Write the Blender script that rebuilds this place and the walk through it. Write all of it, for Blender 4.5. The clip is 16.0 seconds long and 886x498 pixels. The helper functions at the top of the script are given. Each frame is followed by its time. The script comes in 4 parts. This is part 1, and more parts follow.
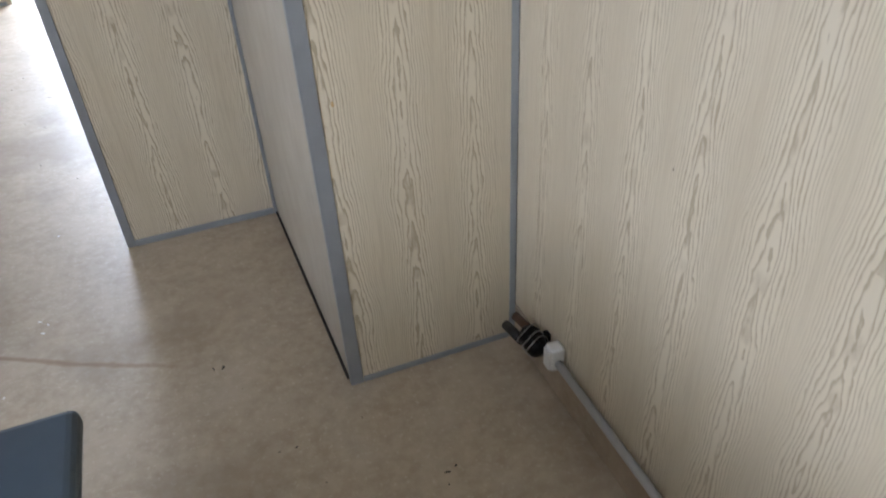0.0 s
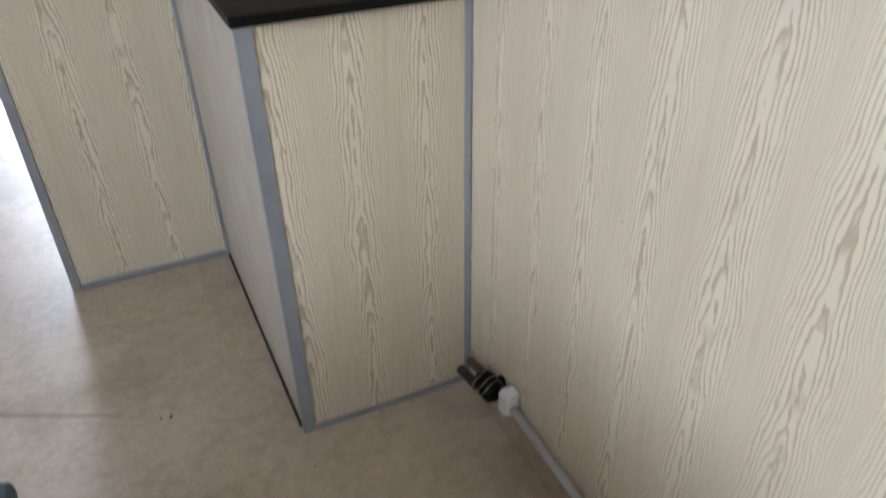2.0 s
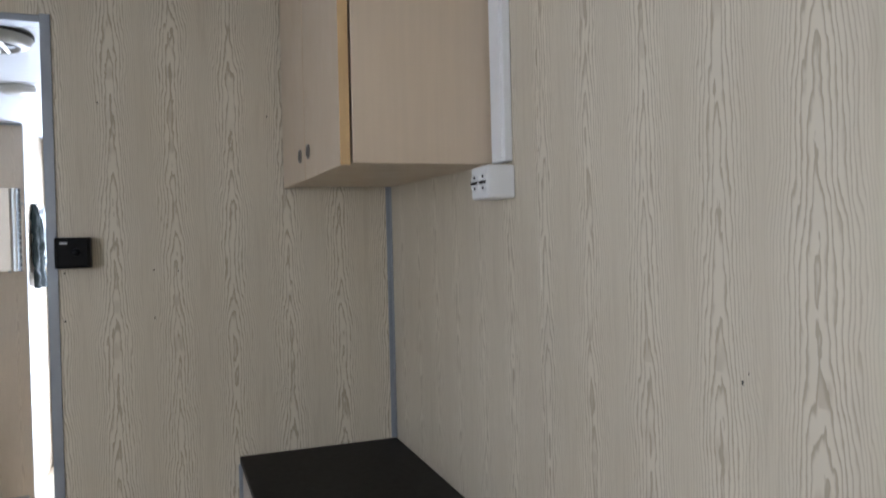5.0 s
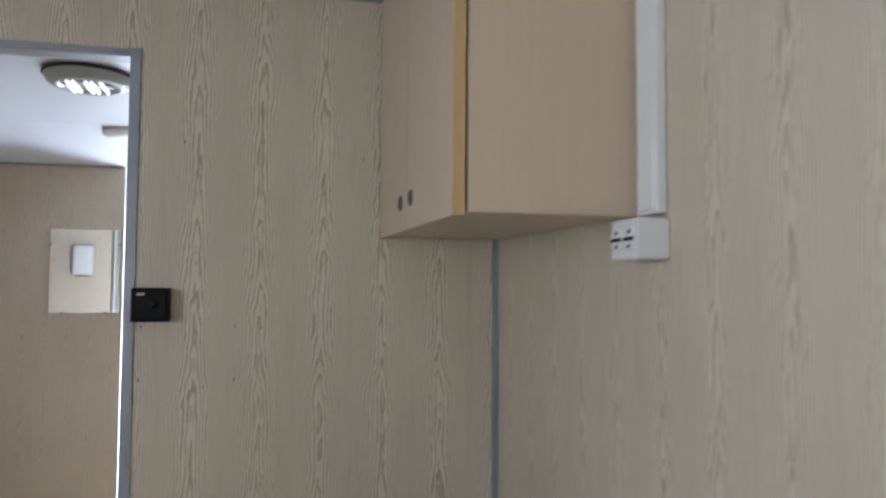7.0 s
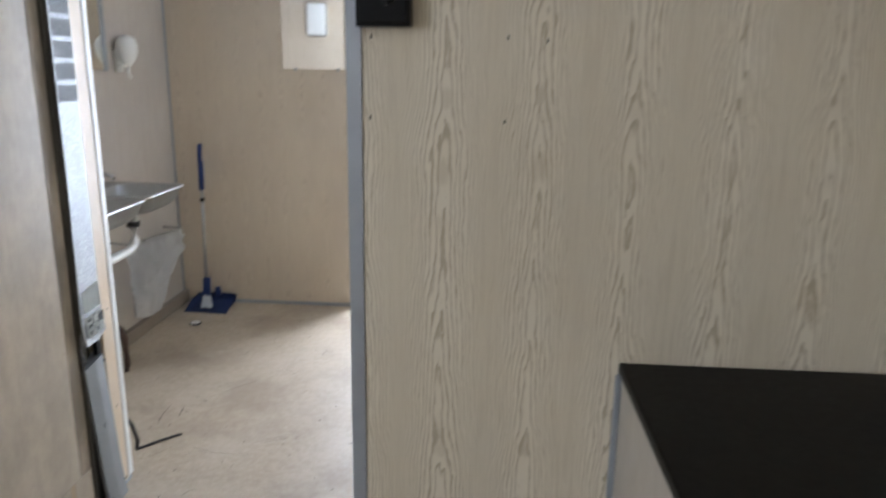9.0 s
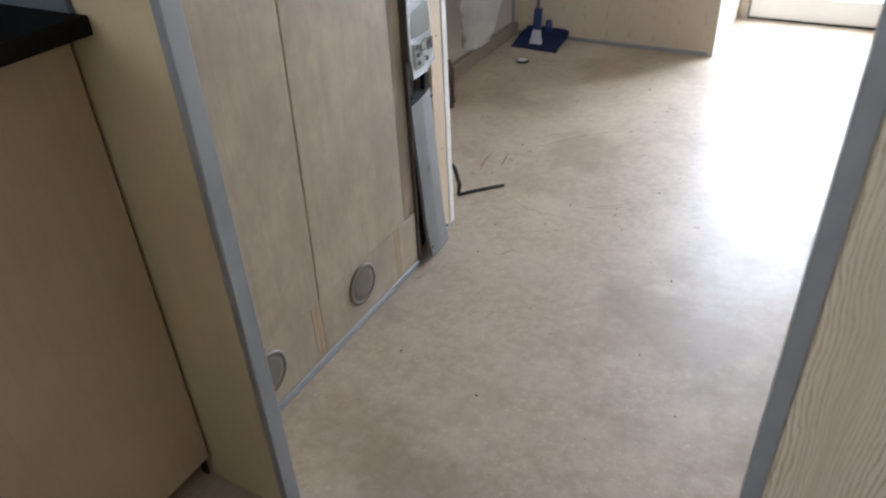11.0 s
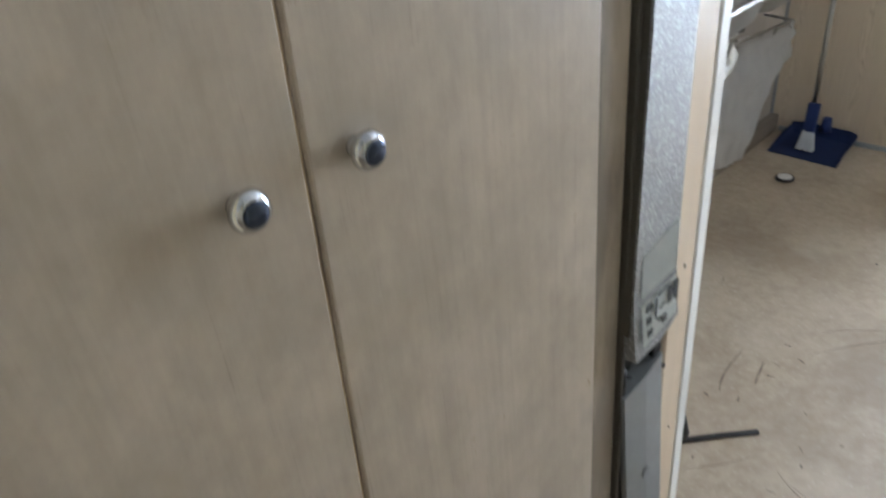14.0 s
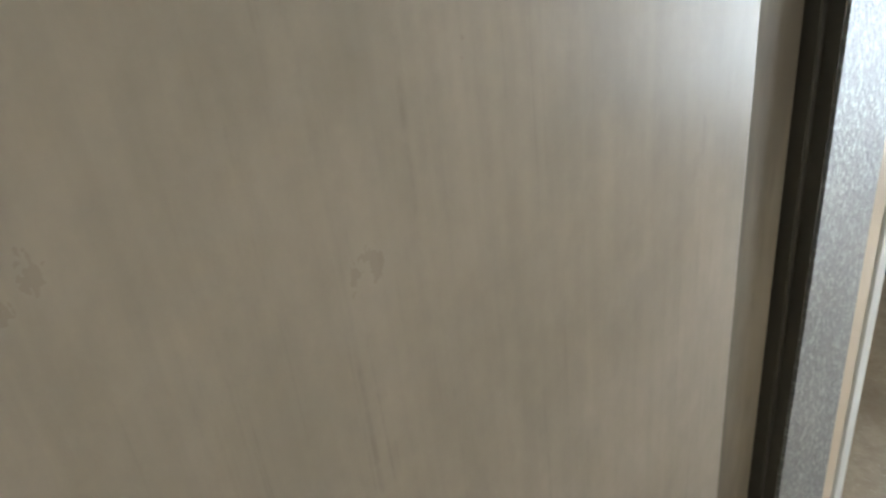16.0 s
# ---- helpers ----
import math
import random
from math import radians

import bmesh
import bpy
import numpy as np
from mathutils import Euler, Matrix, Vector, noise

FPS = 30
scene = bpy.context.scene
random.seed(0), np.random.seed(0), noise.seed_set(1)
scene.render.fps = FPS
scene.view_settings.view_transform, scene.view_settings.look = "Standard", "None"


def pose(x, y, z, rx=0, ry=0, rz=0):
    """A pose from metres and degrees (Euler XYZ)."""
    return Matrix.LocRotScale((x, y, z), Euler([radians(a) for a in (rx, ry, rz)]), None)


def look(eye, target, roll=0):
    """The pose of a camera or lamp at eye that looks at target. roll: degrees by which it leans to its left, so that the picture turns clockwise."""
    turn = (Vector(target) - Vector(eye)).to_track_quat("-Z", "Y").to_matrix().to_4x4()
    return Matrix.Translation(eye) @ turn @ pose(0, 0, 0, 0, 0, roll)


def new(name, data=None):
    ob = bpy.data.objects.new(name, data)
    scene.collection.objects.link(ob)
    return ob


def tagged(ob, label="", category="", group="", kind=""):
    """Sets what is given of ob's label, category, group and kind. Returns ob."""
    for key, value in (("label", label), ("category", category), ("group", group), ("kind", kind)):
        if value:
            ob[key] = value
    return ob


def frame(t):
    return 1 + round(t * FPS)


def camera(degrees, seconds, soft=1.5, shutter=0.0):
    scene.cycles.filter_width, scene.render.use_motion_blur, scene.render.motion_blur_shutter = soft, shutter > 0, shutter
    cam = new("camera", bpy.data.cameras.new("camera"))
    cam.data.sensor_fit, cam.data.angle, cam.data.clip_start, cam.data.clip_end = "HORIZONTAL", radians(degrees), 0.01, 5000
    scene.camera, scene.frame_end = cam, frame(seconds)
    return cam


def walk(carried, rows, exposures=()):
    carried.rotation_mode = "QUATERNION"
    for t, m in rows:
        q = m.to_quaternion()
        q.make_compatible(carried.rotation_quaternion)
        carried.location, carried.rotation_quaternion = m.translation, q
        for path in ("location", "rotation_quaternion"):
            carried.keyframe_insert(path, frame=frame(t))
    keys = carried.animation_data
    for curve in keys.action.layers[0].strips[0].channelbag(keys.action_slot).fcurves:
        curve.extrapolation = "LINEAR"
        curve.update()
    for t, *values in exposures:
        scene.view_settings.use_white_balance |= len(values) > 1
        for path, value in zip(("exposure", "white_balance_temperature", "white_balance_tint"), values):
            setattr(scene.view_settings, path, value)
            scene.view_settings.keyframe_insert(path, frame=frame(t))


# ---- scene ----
cam = camera(63.3, 16.0, 1.8, 0.5)
PATH = [
    (0, (0.186, 1.297, 1.175), (0.723, 2.817, -0.008), -3.4),
    (0.5, (0.199, 1.298, 1.149), (0.766, 2.745, -0.11), -3.5),
    (1, (0.208, 1.292, 1.134), (0.81, 2.699, -0.154), -2.8),
    (1.5, (0.208, 1.299, 1.147), (0.844, 2.728, -0.099), -1.9),
    (2, (0.196, 1.307, 1.195), (0.867, 2.829, 0.084), -1.1),
    (2.5, (0.197, 1.317, 1.259), (0.893, 2.944, 0.325), -0.6),
    (3, (0.202, 1.318, 1.293), (0.909, 3.04, 0.562), -0.5),
    (3.5, (0.201, 1.311, 1.333), (0.913, 3.113, 0.837), -0.5),
    (4, (0.2, 1.299, 1.372), (0.907, 3.144, 1.059), -0.5),
    (4.5, (0.2, 1.28, 1.418), (0.898, 3.149, 1.281), -0.8),
    (4.7, (0.194, 1.275, 1.433), (0.89, 3.148, 1.344), -1.1),
    (6.8, (0.225, 1.476, 1.49), (0.726, 3.407, 1.628), -0.0),
    (7, (0.215, 1.521, 1.479), (0.675, 3.464, 1.586), 0.3),
    (7.5, (0.166, 1.7, 1.453), (0.539, 3.665, 1.462), 0.6),
    (8, (0.116, 1.855, 1.433), (0.37, 3.833, 1.286), 0.8),
    (8.5, (0.099, 1.982, 1.388), (0.174, 3.954, 1.061), 0.8),
    (9, (0.121, 2.127, 1.35), (-0.012, 4.061, 0.857), 0.9),
    (9.5, (0.082, 2.212, 1.298), (-0.301, 4.051, 0.614), 0.3),
    (10, (0.007, 2.292, 1.256), (-0.569, 4.011, 0.411), -0.8),
    (10.2, (-0.035, 2.342, 1.241), (-0.674, 4.006, 0.334), -1.3),
    (12.3, (-0.285, 2.861, 1.166), (-1.29, 4.04, -0.099), -5.6),
    (12.5, (-0.346, 2.93, 1.172), (-1.371, 4.096, -0.088), -6.0),
    (13, (-0.47, 3.053, 1.19), (-1.548, 4.213, -0.032), -6.4),
    (13.5, (-0.565, 3.193, 1.187), (-1.717, 4.361, 0.043), -6.5),
    (14, (-0.649, 3.309, 1.210), (-1.904, 4.452, 0.153), -6.4),
    (14.5, (-0.738, 3.359, 1.230), (-2.073, 4.476, 0.245), -6.1),
    (15, (-0.845, 3.441, 1.233), (-2.197, 4.579, 0.296), -5.5),
    (15.3, (-0.882, 3.500, 1.228), (-2.184, 4.706, 0.307), -6.2),
    (15.5, (-0.874, 3.530, 1.205), (-2.196, 4.736, 0.312), -5.2),
    (15.7, (-0.872, 3.547, 1.232), (-2.213, 4.710, 0.311), -6.2),
    (15.9, (-0.884, 3.566, 1.233), (-2.224, 4.727, 0.306), -6.6),
    (16, (-0.888, 3.565, 1.231), (-2.240, 4.725, 0.321), -7.0),
]
EXPOSURES = [(0.0, 0.44, 6050, 17), (1.0, 0.62, 6050, 18), (1.5, 0.70, 6050, 18), (2.0, 0.60, 6000, 17), (3.0, 0.26, 5900, 16), (4.5, -0.12, 5950, 18), (7.0, -0.09, 6000, 17), (8.0, -0.08, 6250, 16), (8.5, -0.04, 6300, 17), (9.0, 0.18, 6100, 17), (9.5, 0.30, 6050, 17), (10.0, 0.26, 6050, 18), (12.5, 0.10, 6450, 16), (13.5, 0.07, 6300, 14), (14.5, 0.13, 6050, 15), (15.0, -0.02, 6400, 12), (15.5, -0.13, 6550, 11), (16.0, -0.15, 6550, 10)]
walk(cam, [(t, look(eye, target, roll)) for t, eye, target, roll in PATH], EXPOSURES)
WINDOW_W, DOOR_W, SIDE_W = 26.0, 71.0, 5.0

# ---- world and lights ----
world = bpy.data.worlds.new("sky")
scene.world = world
world.use_nodes = True
wn = world.node_tree
sky = wn.nodes.new("ShaderNodeTexSky")
sky.sky_type, sky.sun_disc = "NISHITA", False
sky.sun_elevation, sky.sun_rotation = radians(42), radians(150)
sky.air_density, sky.dust_density = 1.0, 3.0
wn.links.new(sky.outputs[0], wn.nodes["Background"].inputs[0])
wn.nodes["Background"].inputs[1].default_value = 0.15


def lamp(name, kind, m, energy, colour, **kw):
    data = bpy.data.lights.new(name, kind)
    data.energy, data.color = energy, colour
    for k, v in kw.items():
        if k == "size":
            data.shape, data.size, data.size_y = "RECTANGLE", v[0], v[1]
        if k == "angle":
            data.angle = radians(v)
    ob = new(name, data)
    ob.matrix_world = m
    return ob


lamp("sun", "SUN", look((4, -6, 8), (0, 0, 0)), 1.2, (1.0, 0.95, 0.88), angle=12)
lamp("window_daylight", "AREA", look((-1.70, 0.95, 1.5), (0.0, 0.80, 1.30)), WINDOW_W, (0.86, 0.94, 1.0), size=(0.80, 0.95))
lamp("door_daylight", "AREA", look((-0.24, 6.80, 1.08), (-0.24, 0.0, 0.9)), DOOR_W, (0.77, 0.89, 1.0), size=(0.66, 1.86))
lamp("washroom_daylight", "AREA", look((0.80, 5.0, 1.5), (-1.0, 4.9, 1.2)), SIDE_W, (0.82, 0.92, 1.0), size=(0.9, 0.8))


# ---- materials ----
class Nodes:
    def __init__(self, name, rough=0.5, metal=0.0, spec=0.5, coat=0.0):
        self.mat = bpy.data.materials.new(name)
        self.mat.use_nodes = True
        self.t = self.mat.node_tree
        self.b = self.t.nodes["Principled BSDF"]
        self.b.inputs["Roughness"].default_value = rough
        self.b.inputs["Metallic"].default_value = metal
        self.b.inputs["Specular IOR Level"].default_value = spec
        self.b.inputs["Coat Weight"].default_value = coat

    def put(self, sock, v):
        if isinstance(v, (int, float, tuple)):
            sock.default_value = v
        else:
            self.t.links.new(v, sock)

    def pos(self):
        return self.t.nodes.new("ShaderNodeNewGeometry").outputs["Position"]

    def axes(self):
        s = self.t.nodes.new("ShaderNodeSeparateXYZ")
        self.put(s.inputs[0], self.pos())
        return s.outputs[0], s.outputs[1], s.outputs[2]

    def vec(self, x, y, z):
        c = self.t.nodes.new("ShaderNodeCombineXYZ")
        for i, v in enumerate((x, y, z)):
            self.put(c.inputs[i], v)
        return c.outputs[0]

    def m(self, op, a, b=0.0, c=0.0, clamp=False):
        n = self.t.nodes.new("ShaderNodeMath")
        n.operation, n.use_clamp = op, clamp
        for i, v in enumerate((a, b, c)):
            self.put(n.inputs[i], v)
        return n.outputs[0]

    def noise(self, vec, scale, detail=3.0, rough=0.55):
        n = self.t.nodes.new("ShaderNodeTexNoise")
        self.put(n.inputs["Vector"], vec)
        n.inputs["Scale"].default_value, n.inputs["Detail"].default_value = scale, detail
        n.inputs["Roughness"].default_value = rough
        return n.outputs["Fac"]

    def stretch(self, sx, sy, sz):
        n = self.t.nodes.new("ShaderNodeMapping")
        self.put(n.inputs["Vector"], self.pos())
        n.inputs["Scale"].default_value = (sx, sy, sz)
        return n.outputs[0]

    def hashed(self, v):
        n = self.t.nodes.new("ShaderNodeTexWhiteNoise")
        n.noise_dimensions = "1D"
        self.put(n.inputs["W"], v)
        return n.outputs["Value"]

    def step(self, v, lo, hi):
        n = self.t.nodes.new("ShaderNodeMapRange")
        n.interpolation_type = "SMOOTHSTEP"
        self.put(n.inputs["Value"], v)
        n.inputs["From Min"].default_value, n.inputs["From Max"].default_value = lo, hi
        return n.outputs["Result"]

    def mix(self, f, a, b, mode="MIX"):
        n = self.t.nodes.new("ShaderNodeMix")
        n.data_type, n.blend_type = "RGBA", mode
        self.put(n.inputs[0], f)
        for sock, v in ((n.inputs[6], a), (n.inputs[7], b)):
            self.put(sock, (*v, 1.0) if isinstance(v, tuple) else v)
        return n.outputs[2]

    def colour(self, v):
        self.put(self.b.inputs["Base Color"], (*v, 1.0) if isinstance(v, tuple) else v)
        return self

    def rough(self, v):
        self.put(self.b.inputs["Roughness"], v)
        return self

    def bump(self, h, strength=0.2, dist=0.002):
        n = self.t.nodes.new("ShaderNodeBump")
        n.inputs["Strength"].default_value, n.inputs["Distance"].default_value = strength, dist
        self.put(n.inputs["Height"], h)
        self.put(self.b.inputs["Normal"], n.outputs[0])
        return self


def oak(name, axis, cream, tan, dark, width=0.137, origin=0.0, rise=0.16, contrast=1.0):
    """Printed oak laminate: like columns of lens-shaped flames and knots, plainer board between."""
    n = Nodes(name, rough=0.42, spec=0.4)
    x, y, z = n.axes()
    u = x if axis == "x" else y
    warp = n.noise(n.vec(n.m("MULTIPLY", u, 3.0), n.m("MULTIPLY", z, 2.0), 0.0), 1.6, 2.0)
    uu = n.m("ADD", u, n.m("MULTIPLY", n.m("SUBTRACT", warp, 0.5), 0.022))
    s = n.m("ADD", n.m("DIVIDE", n.m("SUBTRACT", uu, origin), width), 100.5)
    idx = n.m("FLOOR", s)
    h1, h2 = n.hashed(idx), n.hashed(n.m("ADD", idx, 37.3))
    loc = n.m("MULTIPLY", n.m("SUBTRACT", n.m("FRACT", s), 0.5), 2.0)
    away = n.m("ABSOLUTE", loc)
    side = n.m("POWER", away, 1.4)
    vv = n.m("ADD", n.m("SUBTRACT", z, rise), n.m("MULTIPLY", h1, 0.035))
    rep = n.m("FRACT", n.m("DIVIDE", n.m("ADD", vv, 5.7), 0.57))
    n1 = n.noise(n.vec(n.m("MULTIPLY", u, 22.0), n.m("MULTIPLY", vv, 4.0), h1), 1.0, 3.0, 0.6)
    n2 = n.noise(n.vec(n.m("MULTIPLY", u, 110.0), n.m("MULTIPLY", vv, 26.0), h1), 1.0, 2.0)
    swell = n.noise(n.vec(3.1, n.m("MULTIPLY", vv, 5.0), n.m("MULTIPLY", h2, 0.5)), 1.0, 1.0)
    ring = n.m("ADD", n.m("MULTIPLY", vv, 7.5), n.m("MULTIPLY", side, n.m("ADD", 8.5, n.m("MULTIPLY", swell, 6.0))))
    ring = n.m("ADD", ring, n.m("MULTIPLY", swell, 3.0))
    ring = n.m("ADD", ring, n.m("ADD", n.m("MULTIPLY", n.m("SUBTRACT", n1, 0.5), 3.4), n.m("MULTIPLY", n.m("SUBTRACT", n2, 0.5), 1.2)))
    saw = n.m("FRACT", ring)
    env = n.m("MULTIPLY", n.m("SUBTRACT", 1.0, n.m("MULTIPLY", n.step(away, 0.70, 1.0), 0.75)), contrast)
    core = n.m("MULTIPLY", n.m("SUBTRACT", 1.0, n.step(away, 0.25, 0.75)), contrast)
    line = n.m("MULTIPLY", n.step(saw, 0.56, 0.88), n.m("SUBTRACT", 1.0, n.step(saw, 0.94, 1.0)))
    fine = n.noise(n.vec(n.m("MULTIPLY", n.m("ADD", u, n.m("MULTIPLY", n1, 0.006)), 190.0), n.m("MULTIPLY", z, 7.0), 0.3), 1.0, 2.0)
    patchy = n.step(n.noise(n.vec(n.m("MULTIPLY", u, 14.0), n.m("MULTIPLY", z, 3.0), 4.0), 1.0, 2.0), 0.38, 0.62)
    mid = tuple(a * 0.62 + b * 0.38 for a, b in zip(tan, cream))
    c = n.mix(n.m("MULTIPLY", n.step(fine, 0.45, 0.60), n.m("MULTIPLY", n.m("ADD", 0.10, n.m("MULTIPLY", patchy, 0.20)), contrast)), mid, dark)
    c = n.mix(n.m("MULTIPLY", n.m("ADD", n.m("MULTIPLY", env, 0.50), n.m("MULTIPLY", core, 0.45)), n.m("SUBTRACT", 1.0, n.step(saw, 0.42, 0.86))), c, cream)
    c = n.mix(n.m("MULTIPLY", n.m("MULTIPLY", env, line), n.m("ADD", 0.42, n.m("MULTIPLY", core, 0.45))), c, dark)
    # brown knots at the foot of each flame
    knots = 0.0
    for place, size in ((0.02, 1.0), (0.70, 0.8), (0.84, 1.3)):
        kv = n.m("MULTIPLY", n.m("SUBTRACT", rep, place), 0.57)
        kn = n.m("ADD", n.m("MULTIPLY", n.m("MULTIPLY", loc, loc), 60.0 / size), n.m("MULTIPLY", n.m("MULTIPLY", kv, kv), 3600.0 / size))
        kn = n.m("ADD", kn, n.m("MULTIPLY", n.m("SUBTRACT", n2, 0.5), 4.5))
        knots = n.m("MAXIMUM", knots, n.m("SUBTRACT", 1.0, n.step(kn, -0.2, 1.7)))
    c = n.mix(n.m("MULTIPLY", knots, n.m("MULTIPLY", n.m("ADD", 0.10, n.m("MULTIPLY", h2, 0.50)), contrast)), c, tuple(v * 0.98 for v in dark))
    blotch = n.noise(n.stretch(1.4, 1.4, 0.7), 2.0, 3.0)
    c = n.mix(n.m("MULTIPLY", n.step(blotch, 0.35, 0.75), 0.16), c, tuple(v * 0.85 for v in dark))
    n.colour(c)
    n.rough(n.m("ADD", 0.36, n.m("MULTIPLY", fine, 0.14)))
    return n.bump(n.m("ADD", n.m("MULTIPLY", line, env), fine), 0.08, 0.0006).mat


def vinyl():
    n = Nodes("vinyl_floor", rough=0.4, spec=0.45)
    x, y, z = n.axes()
    p = n.pos()
    a = n.noise(p, 5.5, 4.0, 0.6)
    b = n.noise(p, 34.0, 5.0, 0.65)
    d = n.noise(p, 85.0, 3.0)
    c = n.mix(n.step(b, 0.30, 0.70), (0.460, 0.380, 0.285), (0.375, 0.298, 0.212))
    c = n.mix(n.m("MULTIPLY", n.step(a, 0.40, 0.70), 0.5), c, (0.515, 0.435, 0.335))
    c = n.mix(n.m("MULTIPLY", n.step(d, 0.55, 0.72), 0.40), c, (0.60, 0.53, 0.43))
    # old dirt in broad patches, scuffs in short arcs
    dirt = n.noise(p, 1.7, 5.0, 0.65)
    c = n.mix(n.m("MULTIPLY", n.step(dirt, 0.46, 0.66), 0.55), c, (0.25, 0.185, 0.125))
    wob = n.noise(p, 3.0, 2.0)
    scf = n.noise(n.vec(n.m("MULTIPLY", n.m("ADD", x, n.m("MULTIPLY", wob, 0.5)), 5.0), n.m("MULTIPLY", n.m("ADD", y, n.m("MULTIPLY", wob, 0.6)), 46.0), 0.0), 1.0, 2.0)
    brk = n.noise(p, 13.0, 3.0)
    c = n.mix(n.m("MULTIPLY", n.m("MULTIPLY", n.step(scf, 0.70, 0.76), n.step(brk, 0.5, 0.62)), 0.75), c, (0.10, 0.075, 0.055))
    grit = n.noise(p, 95.0, 2.0)
    c = n.mix(n.m("MULTIPLY", n.step(grit, 0.76, 0.80), 0.7), c, (0.09, 0.07, 0.05))
    # a brown tear across the sheet
    off = n.m("SUBTRACT", y, n.m("SUBTRACT", 2.632, n.m("MULTIPLY", x, 0.535)))
    off = n.m("ABSOLUTE", n.m("ADD", off, n.m("MULTIPLY", n.m("SUBTRACT", n.noise(p, 9.0, 3.0), 0.5), 0.05)))
    tear = n.m("MULTIPLY", n.m("SUBTRACT", 1.0, n.step(off, 0.002, 0.012)), n.m("MULTIPLY", n.step(x, -0.75, -0.5), n.m("SUBTRACT", 1.0, n.step(x, -0.12, 0.05))))
    c = n.mix(n.m("MULTIPLY", tear, 0.6), c, (0.22, 0.13, 0.07))
    n.colour(c)
    n.rough(n.m("ADD", 0.34, n.m("MULTIPLY", a, 0.24)))
    return n.bump(n.m("ADD", b, n.m("MULTIPLY", d, 0.5)), 0.06, 0.001).mat


def laminate(name, base, rough=0.38, smear=0.5, stain=(0.30, 0.25, 0.20)):
    """Plain veneer board with faint upright grain, hand-worn smears and scratches."""
    n = Nodes(name, rough=rough, spec=0.45)
    g = n.noise(n.stretch(95.0, 95.0, 2.5), 1.0, 3.0)
    ragged = n.noise(n.stretch(120.0, 120.0, 16.0), 1.0, 3.0)
    s = n.m("ADD", n.noise(n.stretch(12.0, 12.0, 7.0), 1.0, 5.0, 0.62), n.m("MULTIPLY", n.m("SUBTRACT", ragged, 0.5), 0.10))
    s2 = n.noise(n.stretch(34.0, 34.0, 13.0), 1.0, 4.0, 0.65)
    s3 = n.noise(n.stretch(3.2, 3.2, 1.3), 1.0, 3.0)
    scr = n.noise(n.stretch(210.0, 210.0, 5.0), 1.0, 3.0)
    film = n.step(s, 0.22, 0.78)
    rub = n.step(n.m("ADD", n.noise(n.stretch(30.0, 30.0, 1.6), 1.0, 4.0, 0.6), n.m("MULTIPLY", n.m("SUBTRACT", s, 0.5), 0.5)), 0.40, 0.72)
    c = n.mix(n.m("MULTIPLY", n.step(g, 0.35, 0.7), 0.30), base, tuple(v * 0.86 for v in base))
    c = n.mix(n.m("MULTIPLY", film, 0.70 * smear), c, stain)
    hazy = n.noise(n.stretch(5.0, 5.0, 3.2), 1.0, 6.0, 0.7)
    c = n.mix(n.m("MULTIPLY", n.step(hazy, 0.30, 0.72), 0.45 * smear), c, tuple(v * 0.92 for v in stain))
    c = n.mix(n.m("MULTIPLY", rub, 0.32 * smear), c, tuple(v * 1.06 for v in base))
    c = n.mix(n.m("MULTIPLY", n.m("MULTIPLY", n.step(s2, 0.35, 0.80), n.step(s3, 0.30, 0.70)), 0.34 * smear), c, tuple(v * 0.8 for v in stain))
    c = n.mix(n.m("MULTIPLY", n.m("MULTIPLY", n.step(scr, 0.56, 0.76), n.step(s2, 0.36, 0.72)), 0.55 * smear), c, tuple(v * 0.72 for v in stain))
    n.colour(c)
    n.rough(n.m("ADD", rough - 0.10, n.m("MULTIPLY", n.m("ADD", film, s2), 0.13)))
    return n.bump(n.m("ADD", g, n.m("MULTIPLY", n.step(scr, 0.62, 0.70), -0.5)), 0.07, 0.0008).mat


def veneer(name, base, stain):
    """Smudged birch veneer: soft clouds, upright rubbed streaks, scratches and finger marks."""
    n = Nodes(name, rough=0.3, spec=0.5)
    grain = n.noise(n.stretch(150.0, 150.0, 3.0), 1.0, 3.0)
    cloud = n.noise(n.stretch(8.0, 8.0, 6.0), 1.0, 7.0, 0.66)
    haze = n.noise(n.stretch(26.0, 26.0, 15.0), 1.0, 6.0, 0.7)
    streak = n.noise(n.stretch(48.0, 48.0, 2.4), 1.0, 5.0, 0.6)
    scratch = n.noise(n.stretch(270.0, 270.0, 5.0), 1.0, 3.0)
    c = n.mix(n.m("MULTIPLY", n.step(cloud, 0.34, 0.68), 0.80), base, stain)
    c = n.mix(n.m("MULTIPLY", n.step(haze, 0.34, 0.70), 0.38), c, tuple(v * 0.86 for v in stain))
    c = n.mix(n.m("MULTIPLY", n.step(streak, 0.38, 0.76), 0.16), c, tuple(v * 1.10 for v in base))
    c = n.mix(n.m("MULTIPLY", n.step(grain, 0.34, 0.72), 0.16), c, tuple(v * 0.80 for v in stain))
    c = n.mix(n.m("MULTIPLY", n.m("MULTIPLY", n.step(scratch, 0.58, 0.76), n.step(haze, 0.40, 0.70)), 0.55), c, tuple(v * 0.70 for v in stain))
    n.colour(c)
    n.rough(n.m("ADD", 0.22, n.m("MULTIPLY", n.m("ADD", n.step(cloud, 0.3, 0.7), haze), 0.12)))
    return n.bump(n.m("ADD", grain, n.m("MULTIPLY", haze, 0.8)), 0.06, 0.0008).mat


